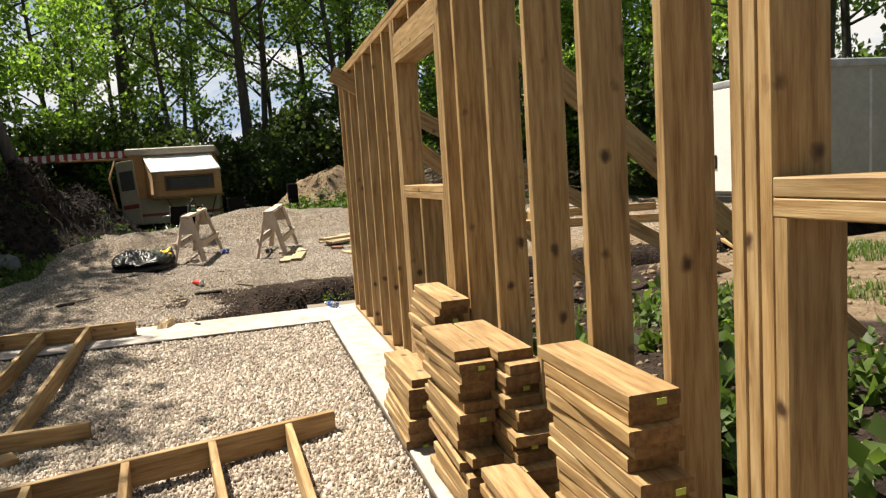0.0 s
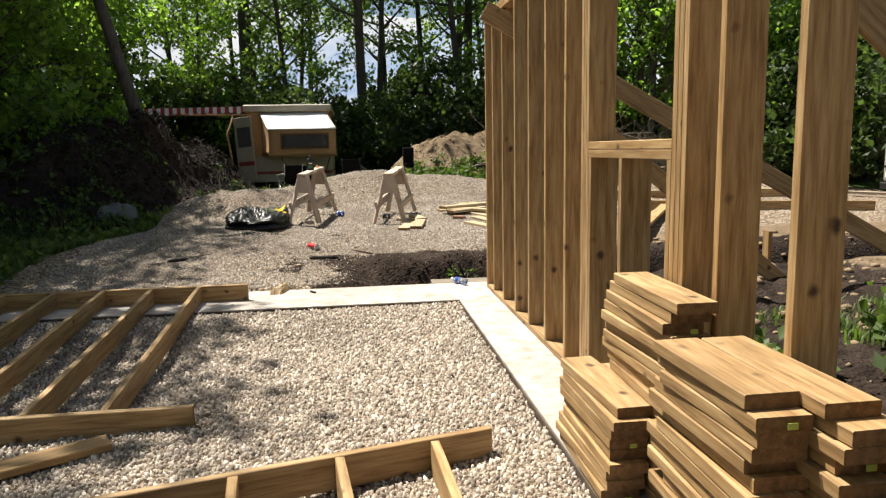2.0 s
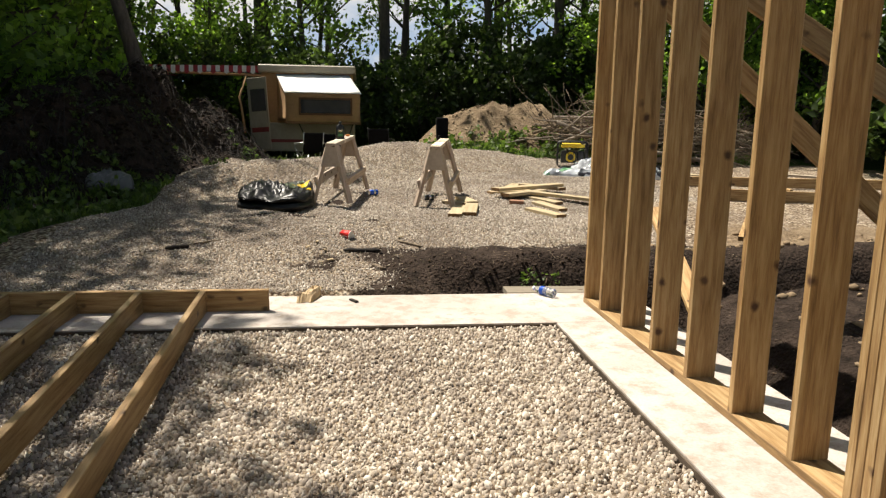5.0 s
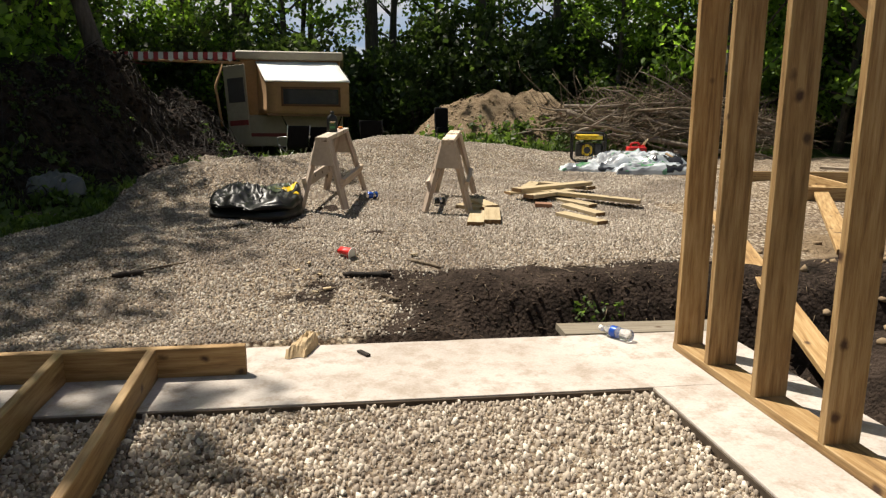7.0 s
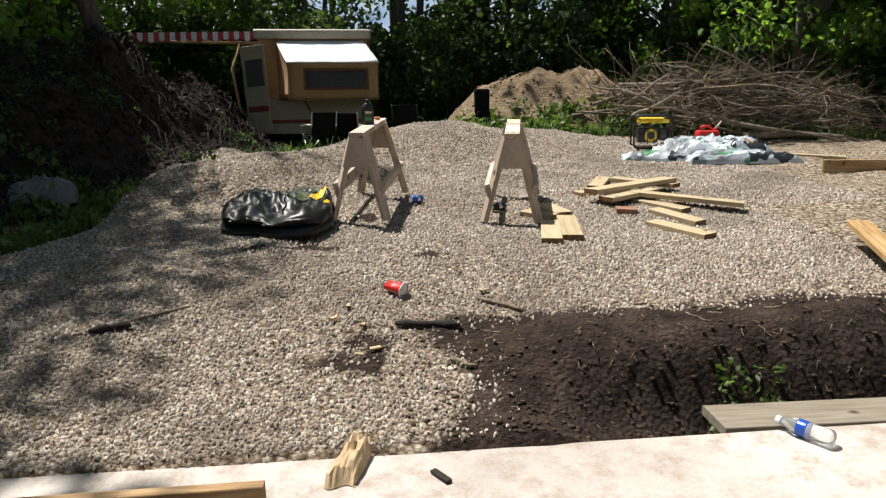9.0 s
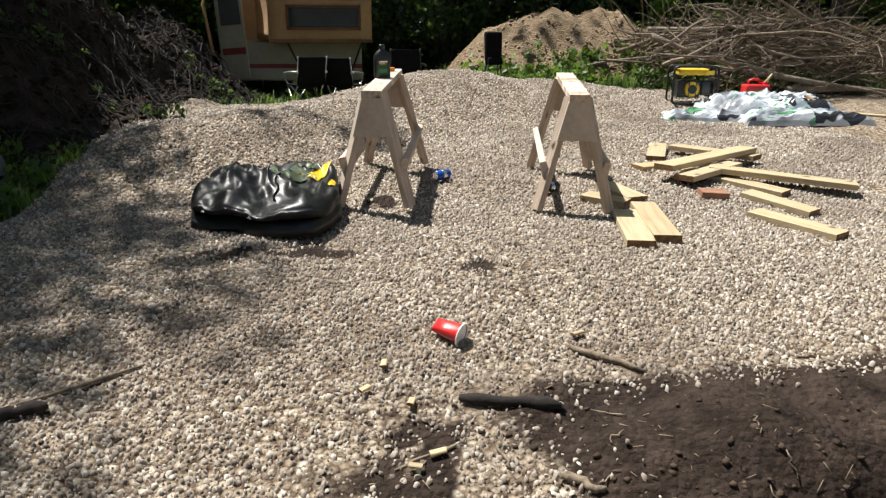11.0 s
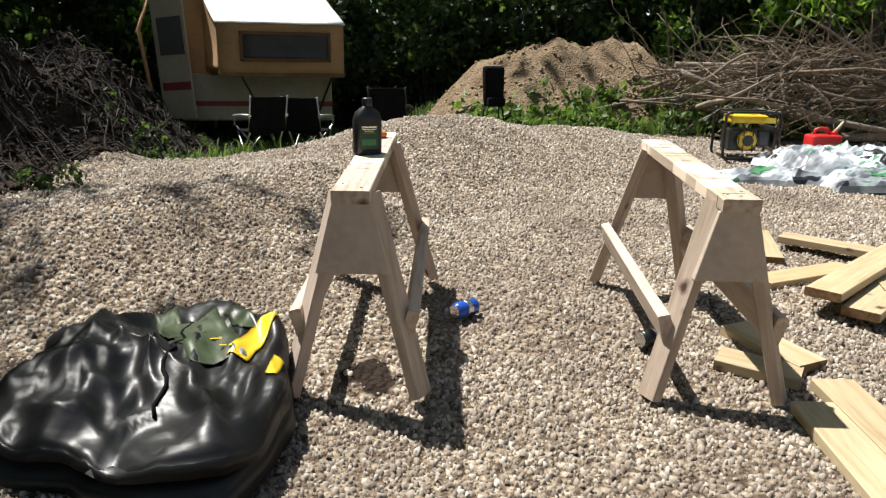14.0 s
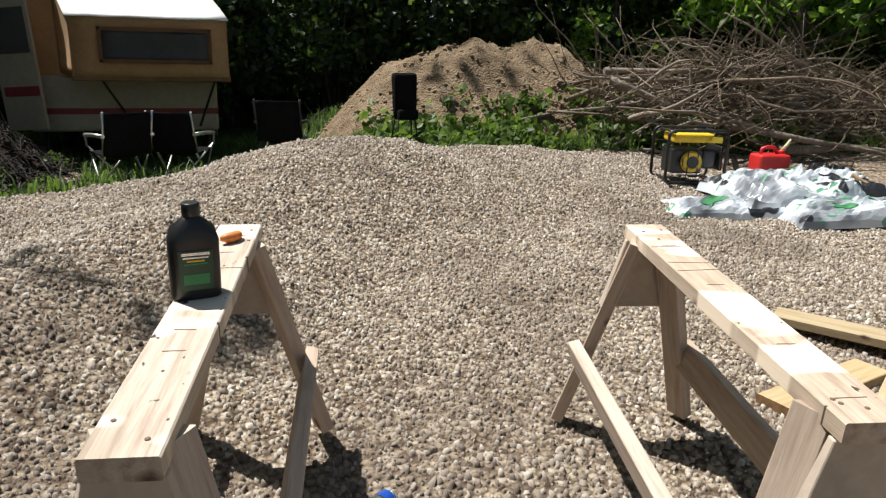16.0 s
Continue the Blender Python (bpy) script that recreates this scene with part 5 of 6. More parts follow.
for k in range(12):
    spots.append((15 + rnd.uniform(-2.5, 5), 4 + 1.7 * k + rnd.uniform(-0.7, 0.7)))
# Unseen poplars behind the camera, added to hold back sky light on the studs.
for k in range(15):
    a = radians(150 + 180 * k / 14)
    spots.append((1.5 + 15 * math.cos(a) + rnd.uniform(-2, 2), 3 + 14 * math.sin(a) + rnd.uniform(-2, 2)))
plant(tall, spots, 5)

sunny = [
    tree(11, 7.5, 0.07, 0.06, 30, 0.55, 62, 0.13, (0.03, 0.02), LEAF_SUNLIT, BARK, "young leafy tree, its green brightened as if sunlit"),
    tree(12, 9.5, 0.09, 0.08, 34, 0.60, 62, 0.14, (-0.02, 0.03), LEAF_SUNLIT, BARK, "young leafy tree, its green brightened as if sunlit"),
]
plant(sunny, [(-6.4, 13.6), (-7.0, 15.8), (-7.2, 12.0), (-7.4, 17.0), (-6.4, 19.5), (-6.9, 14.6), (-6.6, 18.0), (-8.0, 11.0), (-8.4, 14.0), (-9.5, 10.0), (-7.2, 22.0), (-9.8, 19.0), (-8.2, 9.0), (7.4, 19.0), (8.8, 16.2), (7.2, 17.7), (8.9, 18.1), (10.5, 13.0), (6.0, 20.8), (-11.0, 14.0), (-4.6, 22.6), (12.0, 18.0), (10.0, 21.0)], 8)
shade = [
    tree(21, 11.5, 0.10, 0.66, 5, 0.60, 36, 0.15, (-0.23, 0.03), LEAF_POPLAR, BARK, "leaning poplar with bare lower trunk on the soil bank"),
    tree(22, 13.0, 0.12, 0.48, 18, 0.80, 55, 0.16, (0.0, 0.02), LEAF_POPLAR, BARK, "poplar with bare lower trunk behind the soil bank"),
]
shade[0].matrix_basis = pose(-4.05, 14.9, ground_height(-4.05, 14.9) - 0.1)
lean2 = copy_thing(shade[0], pose(-5.75, 13.0, ground_height(-5.75, 13.0) - 0.1, 0, 0, 25))
slim = tree(24, 12.5, 0.10, 0.40, 20, 0.72, 40, 0.15, (0.0, 0.01), LEAF_POPLAR, BARK, "slim poplar beside the gravel", 0.105)
plant([slim], [(-6.3, 8.8), (-7.8, 6.6), (-6.6, 10.9), (-7.9, 14.2), (-7.0, 10.3), (-6.7, 13.7)], 14, (0.95, 1.1))
pale = tree(23, 13.0, 0.24, 0.42, 16, 0.85, 55, 0.16, (0.03, 0.02), LEAF_POPLAR, BARK_PALE, "thick pale-barked tree at the edge of the clearing")
pale.matrix_basis = pose(8.2, 18.6, ground_height(8.2, 18.6) - 0.1)
plant([shade[1]], [(-8.2, 10.8), (-9.8, 13.8), (-9.8, 12.3), (-8.0, 8.9), (-8.3, 7.2)], 9, (0.95, 1.05))
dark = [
    bush(31, 1.3, 2.3, 46, 46, 0.13, LEAF_SHADED, "dense undergrowth bush, its green darkened as if shaded"),
    bush(32, 1.6, 2.9, 54, 46, 0.14, LEAF_SHADED, "dense undergrowth bush, its green darkened as if shaded"),
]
rnd = random.Random(41)
spots = []
for k in range(40):
    spots.append((-14 + 29 * (k + rnd.random()) / 40, 21.6 + rnd.uniform(-0.6, 2.6) - (0.0 if k < 18 else 0.6)))
for k in range(20):
    spots.append((-14 + 30 * (k + rnd.random()) / 20, 27 + rnd.uniform(-1, 2)))
for k in range(12):
    spots.append((-7.6 + rnd.uniform(-1.5, 0.8), 8 + 1.1 * k))
for k in range(12):
    spots.append((9.5 + rnd.uniform(-1.0, 3.0), 9 + 1.1 * k))
# Unseen bushes behind the camera, added to close off low sky light.
for k in range(13):
    a = radians(165 + 195 * k / 12)
    spots.append((1.5 + 12 * math.cos(a), 3 + 11.5 * math.sin(a) + rnd.uniform(-1, 1)))
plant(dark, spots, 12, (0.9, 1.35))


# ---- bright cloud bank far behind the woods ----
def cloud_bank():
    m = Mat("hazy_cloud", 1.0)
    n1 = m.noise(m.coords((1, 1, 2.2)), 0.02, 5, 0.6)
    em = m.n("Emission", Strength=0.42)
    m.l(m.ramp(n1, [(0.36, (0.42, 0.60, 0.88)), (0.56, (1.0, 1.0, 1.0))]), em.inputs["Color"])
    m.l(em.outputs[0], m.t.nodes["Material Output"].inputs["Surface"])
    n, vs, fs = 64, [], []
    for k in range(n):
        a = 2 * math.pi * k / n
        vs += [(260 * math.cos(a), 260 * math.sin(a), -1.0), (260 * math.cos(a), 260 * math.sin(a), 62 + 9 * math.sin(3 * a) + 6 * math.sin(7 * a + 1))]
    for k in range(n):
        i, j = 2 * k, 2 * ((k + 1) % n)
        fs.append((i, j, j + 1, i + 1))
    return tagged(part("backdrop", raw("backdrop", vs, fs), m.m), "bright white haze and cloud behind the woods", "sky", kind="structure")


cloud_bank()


# ---- smoke of the fire ----
def smoke_material():
    """Thin blue wood smoke: mostly clear, denser in its middle and in drifting streaks."""
    m = Mat("blue_wood_smoke", 1.0)
    dense = m.n("Attribute")
    dense.attribute_name = "density"
    streak = m.noise(m.coords((1.5, 1.5, 0.8)), 1.6, 4, 0.6)
    thick = m.math("MULTIPLY", dense.outputs["Fac"], m.math("MAXIMUM", m.math("SUBTRACT", streak, 0.22), 0.0))
    clear, haze, mx = m.n("BsdfTransparent"), m.n("BsdfTranslucent", Color=(0.30, 0.42, 0.62, 1)), m.n("MixShader")
    m.l(m.math("MULTIPLY", thick, 1.5), mx.inputs["Fac"])
    m.l(clear.outputs[0], mx.inputs[1])
    m.l(haze.outputs[0], mx.inputs[2])
    m.l(mx.outputs[0], m.t.nodes["Material Output"].inputs["Surface"])
    return m.m


SMOKE = smoke_material()
for k, (cx, cy, wide, high, drift) in enumerate(((0.05, 16.5, 0.55, 3.4, -0.6), (0.25, 16.9, 0.75, 2.6, 0.2), (-0.25, 17.3, 0.95, 4.2, -0.9))):
    vs, fs, dense = [], [], []
    base = ground_height(cx, cy) + 0.02
    for j in range(13):
        v = j / 12
        for i in range(13):
            u = i / 6 - 1
            dense += [(1 - u * u) ** 2 * min(1.0, 4 * v) * (1 - v) ** 0.8] * 3 + [1.0]
            half = wide * (0.45 + 0.9 * v)
            vs.append((cx + drift * v + u * half + 0.12 * math.sin(4 * v + k), cy + 0.35 * math.cos(1.9 * u + 2 * v + k) * half, base + high * v))
    for j in range(12):
        for i in range(12):
            fs.append((j * 13 + i, j * 13 + i + 1, (j + 1) * 13 + i + 1, (j + 1) * 13 + i))
    wisp = raw("smoke", vs, fs, True)
    wisp.color_attributes.new("density", "FLOAT_COLOR", "POINT").data.foreach_set("color", dense)
    tagged(part("smoke", wisp, SMOKE), "thin blue wood smoke drifting up from the fire", "smoke", kind="stuff")


# ---- brush pile ----
def brush_pile():
    rnd = random.Random(60)
    t = thing("brush_pile", pose(5.0, 16.4, 0.4), "heap of bare dead branches beside the dirt heap", "brush pile")

    def branch(a, b, r, bend=0.12):
        a, b = Vector(a), Vector(b)
        off = Vector((rnd.uniform(-1, 1), rnd.uniform(-1, 1), rnd.uniform(-0.6, 1))) * bend * (b - a).length
        pts = []
        for k in range(6):
            u = k / 5
            pts.append(a.lerp(b, u) + off * math.sin(math.pi * u) + Vector((rnd.uniform(-1, 1), rnd.uniform(-1, 1), rnd.uniform(-1, 1))) * 0.02 * (b - a).length)
        return pts, [r * (1 - 0.75 * k / 5) for k in range(6)]

    for k in range(135):
        cx = rnd.uniform(-1.7, 2.2)
        z0 = rnd.uniform(-0.05, 0.95) * (1.05 - 0.2 * abs(cx))
        ang = rnd.gauss(0.0, 0.6) + (math.pi if rnd.random() < 0.5 else 0)
        L = rnd.uniform(0.9, 2.4)
        a = (cx - math.cos(ang) * L / 2, rnd.uniform(-0.75, 0.35), z0 + rnd.uniform(-0.15, 0.15))
        b = (cx + math.cos(ang) * L / 2, a[1] + math.sin(ang) * L / 2, z0 + rnd.uniform(-0.4, 0.5))
        pts, rad = branch(a, b, rnd.uniform(0.010, 0.034), 0.16)
        part("branch", tube(bmesh.new(), pts, rad, 6), STICK if k % 2 else BARK_PALE, t)
    for a, b, r in (((-1.75, -0.2, 0.92), (1.55, -0.2, 1.08), 0.035), ((0.0, -0.9, 0.05), (1.9, -1.1, -0.05), 0.055), ((-0.6, -0.7, 0.35), (1.5, -1.2, -0.02), 0.05), ((-1.8, -0.3, 0.75), (-0.3, -0.6, 0.35), 0.05), ((0.6, -0.6, 0.9), (-0.5, -0.4, 1.5), 0.03)):
        pts, rad = branch(a, b, r, 0.04)
        part("branch", tube(bmesh.new(), pts, rad, 8), BARK_PALE, t)
    for k in range(34):
        cx = rnd.uniform(-1.9, 1.2)
        a = (cx, rnd.uniform(-0.5, 0.3), rnd.uniform(0.3, 0.7))
        b = (cx + rnd.uniform(-0.9, 0.5), a[1] + rnd.uniform(-0.3, 0.3), rnd.uniform(1.0, 1.65))
        pts, rad = branch(a, b, rnd.uniform(0.008, 0.018), 0.16)
        part("branch", tube(bmesh.new(), pts, rad, 5), STICK, t)
    bm = bmesh.new()
    for k in range(1200):
        cx = rnd.uniform(-1.9, 2.5)
        z0 = rnd.uniform(-0.1, 1.15) * (1.05 - 0.2 * abs(cx))
        ang, L = rnd.gauss(0.0, 0.9), rnd.uniform(0.3, 1.1) * rnd.choice((1, -1))
        a = (cx, rnd.uniform(-0.9, 0.5), z0)
        b = (cx + math.cos(ang) * L, a[1] + math.sin(ang) * L * 0.7, z0 + rnd.uniform(-0.5, 0.7) * abs(L))
        pts, rad = branch(a, b, rnd.uniform(0.004, 0.010), 0.2)
        tube(bm, pts[::2] + [pts[-1]], rad[::2] + [0.002], 4, False)
    tagged(part("brushwood", bm, STICK, t), kind="stuff")
    return t


brush_pile()


# ---- roots and litter on the soil bank ----
def bank_litter():
    rnd = random.Random(90)
    bm = bmesh.new()
    for k in range(3600):
        y = rnd.uniform(7.5, 17.8)
        x = -4.6 + 1.2 * smooth(11.5, 17.0, y) + rnd.gauss(0.4, 0.75)
        if bank_height(x, y) < 0.12:
            continue
        z = ground_height(x, y)
        L, ang = rnd.uniform(0.08, 0.5), rnd.uniform(0, 6.28)
        b = Vector((x + math.cos(ang) * L, y + math.sin(ang) * L, 0))
        b.z = ground_height(b.x, b.y) + rnd.uniform(-0.02, 0.16)
        m = (Vector((x, y, z)) + b) / 2 + Vector((rnd.uniform(-0.05, 0.05), rnd.uniform(-0.05, 0.05), rnd.uniform(0.0, 0.10)))
        r = rnd.uniform(0.003, 0.012)
        tube(bm, [(x, y, z - 0.01), m, b], [r, r * 0.8, r * 0.3], 4, False)
    return tagged(part("bank_roots", bm, ROOT), "tangle of roots and sticks on the soil bank, darkened as if shaded", "roots", kind="stuff")


bank_litter()


def clods(name, rnd, spots, lo, hi, mat, label):
    """Lumps of earth as squashed uneven stones, all one mesh."""
    base = bmesh.new()
    bmesh.ops.create_icosphere(base, subdivisions=1, radius=1.0)
    bv = np.array([v.co[:] for v in base.verts])
    bf = np.array([[v.index for v in f.verts] for f in base.faces])
    base.free()
    rng = np.random.default_rng(int(rnd.random() * 1e6))
    vs, fs = [], []
    for i, (x, y) in enumerate(spots):
        s = rnd.uniform(lo, hi)
        v = bv * (1 + 0.35 * rng.normal(size=(len(bv), 1)).clip(-1, 1)) * s * np.array([1.0, 0.9, 0.65])
        vs.append(v + np.array([x, y, ground_height(x, y) + s * 0.15]))
        fs.append(bf + i * len(bv))
    return tagged(part(name, fast_mesh(name, np.concatenate(vs), np.concatenate(fs)), mat), label, "soil", kind="stuff")


# Bank lumps darker than the trench crumbs: the bank's shade is in the colour.
SOIL = plain("shade_darkened_topsoil", (0.020, 0.014, 0.010), 0.95, var=0.5, scale=9, bump=0.5)
CLAY = plain("tan_clay", (0.23, 0.17, 0.11), 0.95, var=0.35, scale=7, bump=0.5)
rnd = random.Random(19)
spots = []
while len(spots) < 2200:
    y = rnd.uniform(7.5, 17.2)
    x = -4.6 + 1.2 * smooth(11.5, 17.0, y) + rnd.gauss(0.4, 0.7)
    if bank_height(x, y) > 0.15:
        spots.append((x, y))
clods("bank_clods", rnd, spots, 0.012, 0.055, SOIL, "lumps of black topsoil on the bank, darkened as if shaded")
spots = [(rnd.uniform(-0.7, 2.2), 7.42 + abs(rnd.gauss(0.25, 0.35))) for k in range(900)]
spots += [(rnd.uniform(1.4, 2.8), rnd.uniform(1.0, 7.6)) for k in range(700)]
clods("trench_clods", rnd, spots, 0.004, 0.015, plain("brown_topsoil", (0.055, 0.039, 0.029), 0.95, var=0.5, scale=9, bump=0.5), "crumbs of black topsoil along the trench")
spots = []
while len(spots) < 700:
    x, y = rnd.uniform(0.3, 5.0), rnd.uniform(16.2, 18.8)
    if hill_height(x, y) > 0.15:
        spots.append((x, y))
clods("hill_clods", rnd, spots, 0.006, 0.03, CLAY, "lumps of tan clay on the dirt heap")
spots = [(rnd.uniform(1.9, 6.0), rnd.uniform(1.0, 9.0)) for k in range(900)]
clods("clay_clods", rnd, spots, 0.01, 0.045, CLAY, "lumps of clay and dirt beside the building")


# ---- weeds ----
def weed_patch(name, rnd, spots, high, leaf, per, mat, label):
    rng = np.random.default_rng(int(rnd.random() * 1e6))
    cs, sp, ct = [], [], []
    for x, y in spots:
        h = high * rnd.uniform(0.4, 1.2)
        cs.append((x, y, ground_height(x, y) + h * 0.5))
        sp.append(h * 0.7)
        ct.append(int(per * rnd.uniform(0.6, 1.3)))
    v, f = leaves(rng, cs, sp, ct, leaf, -0.5)
    return tagged(part(name, fast_mesh(name, v, f), mat), label, "weeds", kind="stuff")


def grass_patch(name, rnd, spots, high, mat, label):
    vs, fs = [], []
    for x, y in spots:
        z = ground_height(x, y)
        for k in range(5):
            h, a, w = high * rnd.uniform(0.5, 1.3), rnd.uniform(0, 6.28), rnd.uniform(0.004, 0.009)
            dx, dy = math.cos(a), math.sin(a)
            px, py = x + rnd.uniform(-0.05, 0.05), y + rnd.uniform(-0.05, 0.05)
            i = len(vs)
            vs += [(px - dy * w, py + dx * w, z - 0.01), (px + dy * w, py - dx * w, z - 0.01), (px + dx * h * 0.25 + dy * w * 0.7, py + dy * h * 0.25 - dx * w * 0.7, z + h * 0.65), (px + dx * h * 0.25 - dy * w * 0.7, py + dy * h * 0.25 + dx * w * 0.7, z + h * 0.65), (px + dx * h * 0.7, py + dy * h * 0.7, z + h * 0.9)]
            fs += [(i, i + 1, i + 2), (i, i + 2, i + 3), (i + 3, i + 2, i + 4)]
    return tagged(part(name, fast_mesh(name, np.array(vs), np.array(fs)), mat), label, "grass", kind="stuff")


def near_edge(n, x0, x1, y0, y1, test):
    out = []
    tries = 0
    while len(out) < n and tries < n * 30:
        tries += 1
        x, y = rnd.uniform(x0, x1), rnd.uniform(y0, y1)
        if test(x, y):
            out.append((x, y))
    return out


rnd = random.Random(23)
weed_patch("heap_weeds", rnd, near_edge(330, 0.2, 6.2, 15.3, 16.9, lambda x, y: zones(x, y)[1] > 0.4 or 0.08 < hill_height(x, y) < 0.42), 0.26, 0.085, 17, WEED, "leafy green weeds at the foot of the dirt heap")
weed_patch("side_weeds", rnd, near_edge(230, 1.7, 3.6, 0.8, 4.8, lambda x, y: noise.noise((x, y, 4)) > -0.1), 0.34, 0.09, 20, WEED, "leafy green weeds growing beside the footing")
weed_patch("trench_weeds", rnd, [(0.86 + rnd.gauss(0, 0.10), 7.86 + rnd.gauss(0, 0.06)) for k in range(14)] + [(1.35, 7.8), (0.42, 7.62), (1.5, 7.75)], 0.14, 0.035, 26, WEED, "small tuft of fresh green weeds in the trench")
weed_patch("bank_weeds", rnd, near_edge(330, -6.0, -2.2, 7.5, 17.8, lambda x, y: noise.noise((x * 0.8, y * 0.8, 9)) > 0.05 and bank_height(x, y) > 0.05), 0.16, 0.05, 16, LEAF_SHADED, "weeds growing over the soil bank, darkened as if shaded")
weed_patch("left_weeds", rnd, near_edge(420, -5.8, -3.0, 6.8, 11.8, lambda x, y: left_falloff(x, y) > 0.25), 0.18, 0.07, 16, WEED, "low green weeds at the edge of the gravel")
grass_patch("far_grass", rnd, near_edge(5200, -6.0, 7.5, 14.2, 20.5, lambda x, y: zones(x, y)[1] > 0.5), 0.16, WEED, "rough grass behind the gravel hump")
grass_patch("side_grass", rnd, near_edge(900, 1.9, 7.5, 0.8, 7.0, lambda x, y: noise.noise((x * 0.7, y * 0.7, 2)) > 0.25), 0.10, WEED, "patchy rough grass on the clay")
grass_patch("left_grass", rnd, near_edge(2600, -7.0, -2.9, 5.5, 12.0, lambda x, y: left_falloff(x, y) > 0.4 and bank_height(x, y) < 0.4), 0.12, WEED, "rough grass at the edge of the gravel")


# ---- small litter ----
def stick(a, b, r, mat, label, cat="stick", bend=0.012, lift=0.0):
    a, b = Vector((*a, ground_height(*a) + r * 0.8 + lift)), Vector((*b, ground_height(*b) + r * 0.8 + lift))
    rr = random.Random(int(abs(a.x * 1000)) + 7)
    pts = [a.lerp(b, k / 6) + Vector((rr.uniform(-bend, bend), rr.uniform(-bend, bend), rr.uniform(0, bend * 0.4))) for k in range(7)]
    rad = [r * (0.75 + 0.5 * rr.random()) for k in range(7)]
    rad[0], rad[-1] = r * 0.5, r * 0.45
    return tagged(part("stick", tube(bmesh.new(), pts, rad, 8), mat), label, cat, "sticks on the ground")


stick((-0.70, 8.43), (-0.38, 8.33), 0.021, ROOT, "thick dark stick lying on the gravel edge")
stick((-0.27, 8.69), (-0.02, 8.51), 0.012, STICK, "bent brown stick lying on the gravel")
stick((-2.14, 8.46), (-1.96, 8.51), 0.022, ROOT, "dark stick lying in the shade")
stick((-2.3, 8.40), (-1.72, 8.72), 0.006, STICK, "thin twig lying on the gravel")
stick((-0.93, 8.16), (-0.72, 8.24), 0.005, STICK, "thin twig lying among wood chips")
stick((-0.47, 8.06), (-0.36, 8.0), 0.013, STICK, "short bark piece on the soil")
stick((-0.62, 8.22), (-0.60, 8.12), 0.006, STICK, "short pale twig on the soil")
rnd = random.Random(33)
for k in range(26):
    x, y = rnd.uniform(-0.7, 2.0), rnd.uniform(7.75, 8.6)
    a = rnd.uniform(0, 6.28)
    L = rnd.uniform(0.05, 0.16)
    stick((x, y), (x + L * math.cos(a), y + L * math.sin(a)), rnd.uniform(0.002, 0.005), STICK, "small twig on the black soil")
bm = bmesh.new()
for k in range(300):
    x, y = rnd.uniform(-1.1, 2.6), rnd.uniform(7.55, 8.9)
    if rnd.random() > soil_amount(x, y) + 0.15:
        continue
    a, L, r = rnd.uniform(0, 6.28), rnd.uniform(0.006, 0.045), rnd.uniform(0.001, 0.0025)
    z = ground_height(x, y) + 0.006
    x2, y2 = x + L * math.cos(a), y + L * math.sin(a)
    tube(bm, [(x, y, z), (x2, y2, ground_height(x2, y2) + 0.006 + rnd.uniform(0, 0.012))], [r, r * 0.6], 4)
tagged(part("soil_straw", bm, plain("dry_straw", (0.24, 0.18, 0.115), 0.9)), "bits of dry straw and wood on the black soil", "straw", kind="stuff")
for x, y, L, yaw in ((-0.93, 8.63, 0.045, 80), (-0.855, 8.42, 0.05, 75), (-0.80, 8.19, 0.05, 10), (-0.87, 8.14, 0.04, -15), (-1.0, 8.5, 0.04, 40), (-0.2, 8.75, 0.05, 20)):
    ob = board("wood_chip", L, 0.022, 0.010, pose(x, y, ground_height(x, y) + 0.02, rnd.uniform(-12, 12), rnd.uniform(-8, 8), yaw), None, CUT)
    tagged(ob, "pale sawn wood chip lying on the gravel", "wood chip", "wood chips by the trench")
bk = part("bark_piece", crumpled("bark_piece", 0.16, 0.05, 0.075, 41.0, 14), plain("pale_curled_bark", (0.42, 0.31, 0.18), 0.85, var=0.4, scale=14))
bk.matrix_world = pose(-0.885, 7.36, SLAB_Z + 0.003, 0, 0, 74)
tagged(bk, "curled pale piece of bark on the footing", "bark")
bk = part("bark_piece", block(0.09, 0.025, 0.012, (0, 0, 0), 0.005, 2), ROOT)
bk.matrix_world = pose(-0.60, 7.22, SLAB_Z + 0.008, 0, 0, -58)
tagged(bk, "small dark bark scrap on the footing", "bark")
sack = part("dark_sack", crumpled("dark_sack", 0.25, 0.18, 0.24, 31.0, 20), plain("grey_sheet", (0.10, 0.105, 0.105), 0.4, var=0.4))
sack.matrix_world = pose(-3.55, 11.4, ground_height(-3.55, 11.4) - 0.03, 0, 0, 15)
tagged(sack, "crumpled grey plastic sheet lying on the bank", "plastic sheet")
rope = part("rope", tube(bmesh.new(), [(-9.0, 15.0, 1.55), (-7.5, 15.0, 1.42), (-5.4, 14.8, 1.33)], 0.008, 6), plain("green_rope", (0.10, 0.30, 0.12), 0.7))
tagged(rope, "thin green rope tied between the trees", "rope")


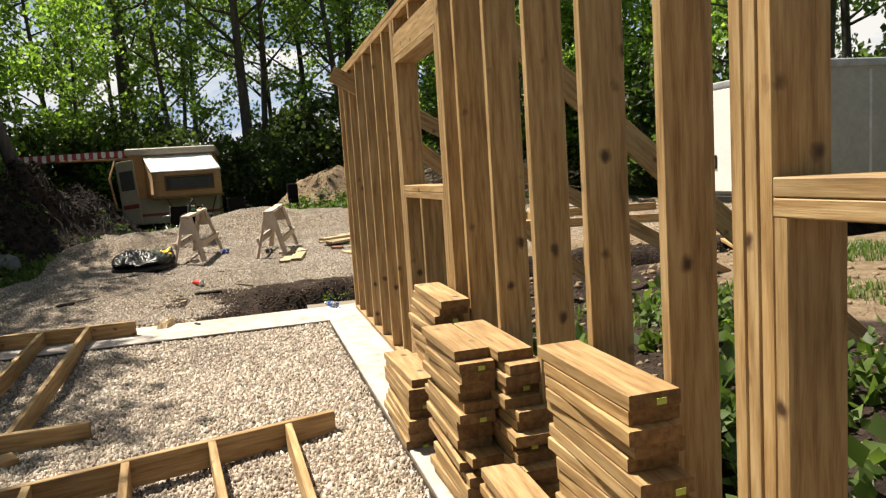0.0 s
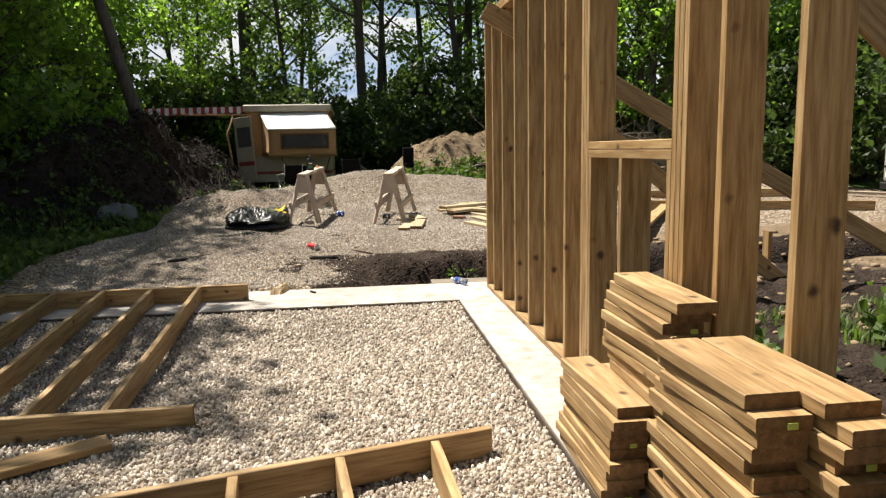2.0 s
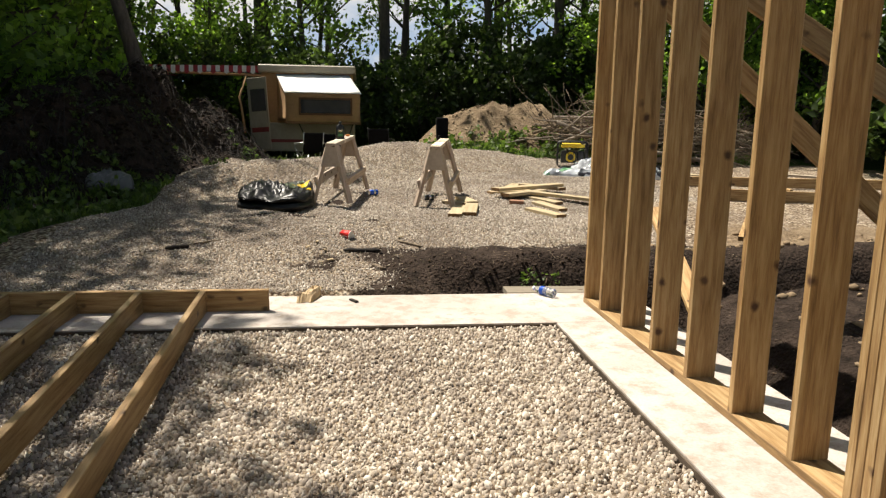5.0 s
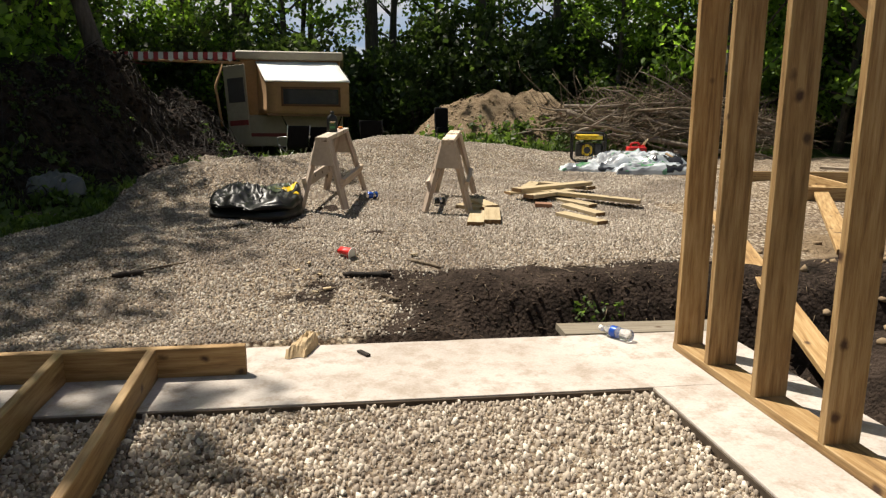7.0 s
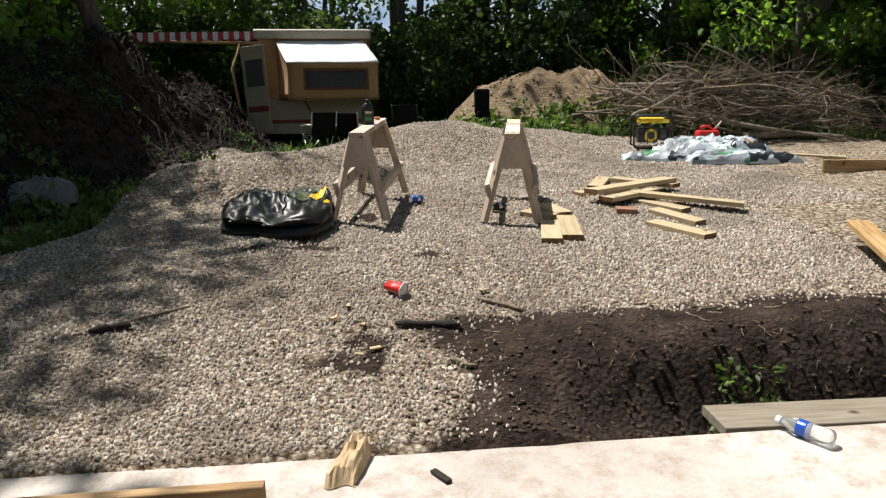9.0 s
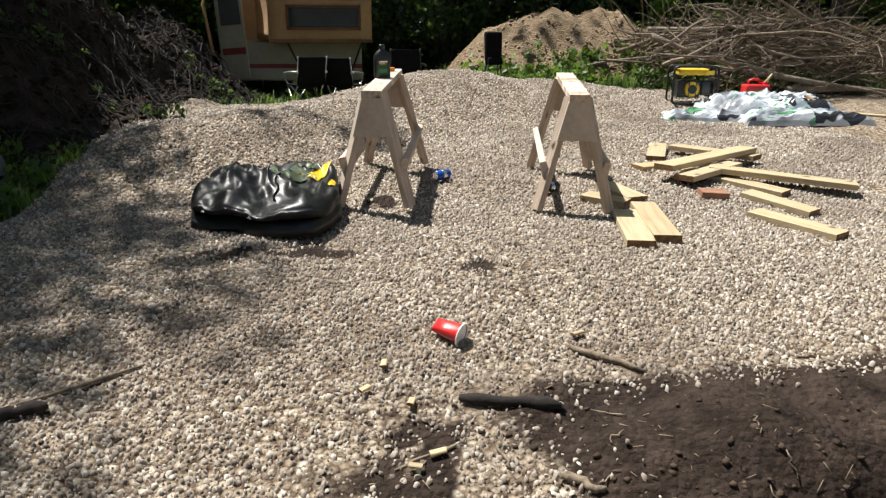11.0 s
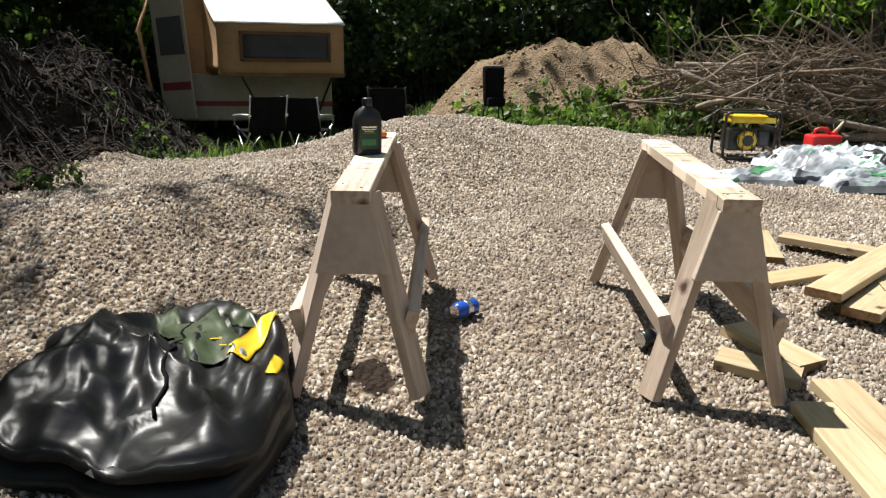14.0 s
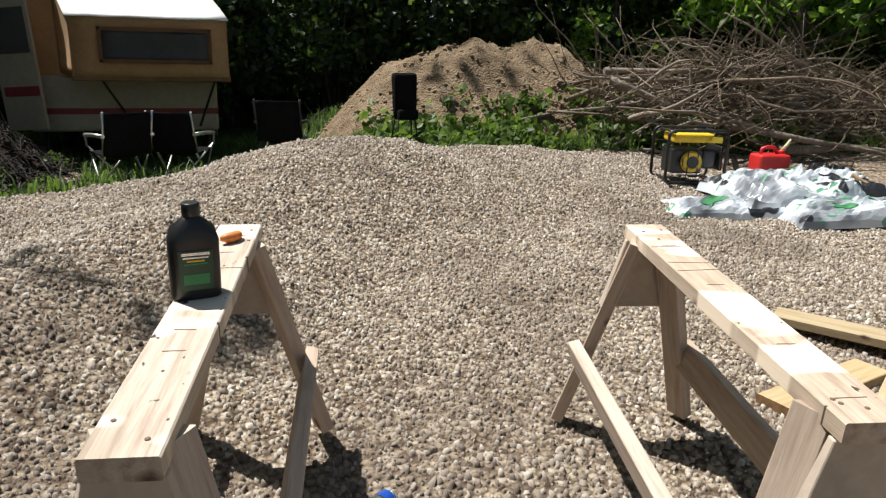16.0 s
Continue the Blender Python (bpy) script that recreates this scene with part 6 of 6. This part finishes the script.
# ---- gravel ----
def gravel(name, x0, x1, y0, y1, per_m2, lo, hi, keep, seed, label, mat):
    """Crushed stones with flat undersides, scattered over the ground and joined."""
    rng = np.random.default_rng(seed)
    n = int((x1 - x0) * (y1 - y0) * per_m2)
    side = int(math.sqrt(n * (x1 - x0) / (y1 - y0)))
    rows = n // side
    gx, gy = np.meshgrid(np.arange(side), np.arange(rows))
    px = x0 + (gx.ravel() + rng.random(side * rows) * 0.95) * (x1 - x0) / side
    py = y0 + (gy.ravel() + rng.random(side * rows) * 0.95) * (y1 - y0) / rows
    ok = np.array([keep(a, b) for a, b in zip(px, py)])
    px, py = px[ok], py[ok]
    n = len(px)
    pz = np.array([ground_height(a, b) for a, b in zip(px, py)])
    k = 5
    ang = 2 * math.pi * np.arange(k) / k
    s = lo + (hi - lo) * rng.random(n) ** 1.6
    el = 0.65 + 0.45 * rng.random(n)
    yaw = rng.random(n) * 6.283
    a = ang[None, :] + rng.normal(size=(n, k)) * 0.22
    r1 = s[:, None] * (0.5 + 0.16 * rng.normal(size=(n, k)).clip(-1.5, 1.5))
    r2 = r1 * (0.62 + 0.16 * rng.normal(size=(n, k)).clip(-1, 1))
    tilt = rng.normal(size=(n, 2)) * 0.42

    def ring(r, z):
        u, v = r * np.cos(a), r * np.sin(a) * el[:, None]
        x = u * np.cos(yaw)[:, None] - v * np.sin(yaw)[:, None]
        y = u * np.sin(yaw)[:, None] + v * np.cos(yaw)[:, None]
        return np.stack([px[:, None] + x, py[:, None] + y, (pz + z)[:, None] + x * tilt[:, :1] + y * tilt[:, 1:]], 2)

    low = ring(r1 * 0.9, -0.15 * s)
    top = ring(r2, s * (0.34 + 0.22 * rng.random(n)))
    verts = np.concatenate([low, top], 1).reshape(-1, 3)
    quads = []
    for i in range(k):
        quads.append([i, (i + 1) % k, k + (i + 1) % k])
        quads.append([i, k + (i + 1) % k, k + i])
    for i in range(1, k - 1):
        quads.append([k, k + i, k + i + 1])
    q = np.array(quads)
    faces = (q[None] + (np.arange(n) * 2 * k)[:, None, None]).reshape(-1, 3)
    return tagged(part(name, fast_mesh(name, verts, faces), mat), label, "gravel", kind="stuff")


def yard_keep(x, y):
    s, g, c = zones(x, y)
    return rg.random() > max(s * 1.02, g * 1.3, c) and y > OUT_Y - 0.12 * max(0.0, noise.noise((x * 2, 0, 3)))


rg = random.Random(71)
gravel("gravel_inside", -3.2, IN_X - 0.01, 2.7, IN_Y - 0.015, 2900, 0.011, 0.032, lambda x, y: True, 3, "pale crushed limestone gravel inside the footing", STONE)
gravel("gravel_yard_near", -3.2, 2.4, OUT_Y, 10.6, 4000, 0.008, 0.025, yard_keep, 4, "pale crushed limestone gravel on the yard", STONE_YARD)
gravel("gravel_yard_far", -3.5, 3.6, 10.6, 15.6, 1900, 0.010, 0.029, yard_keep, 5, "pale crushed limestone gravel on the hump", STONE_YARD)
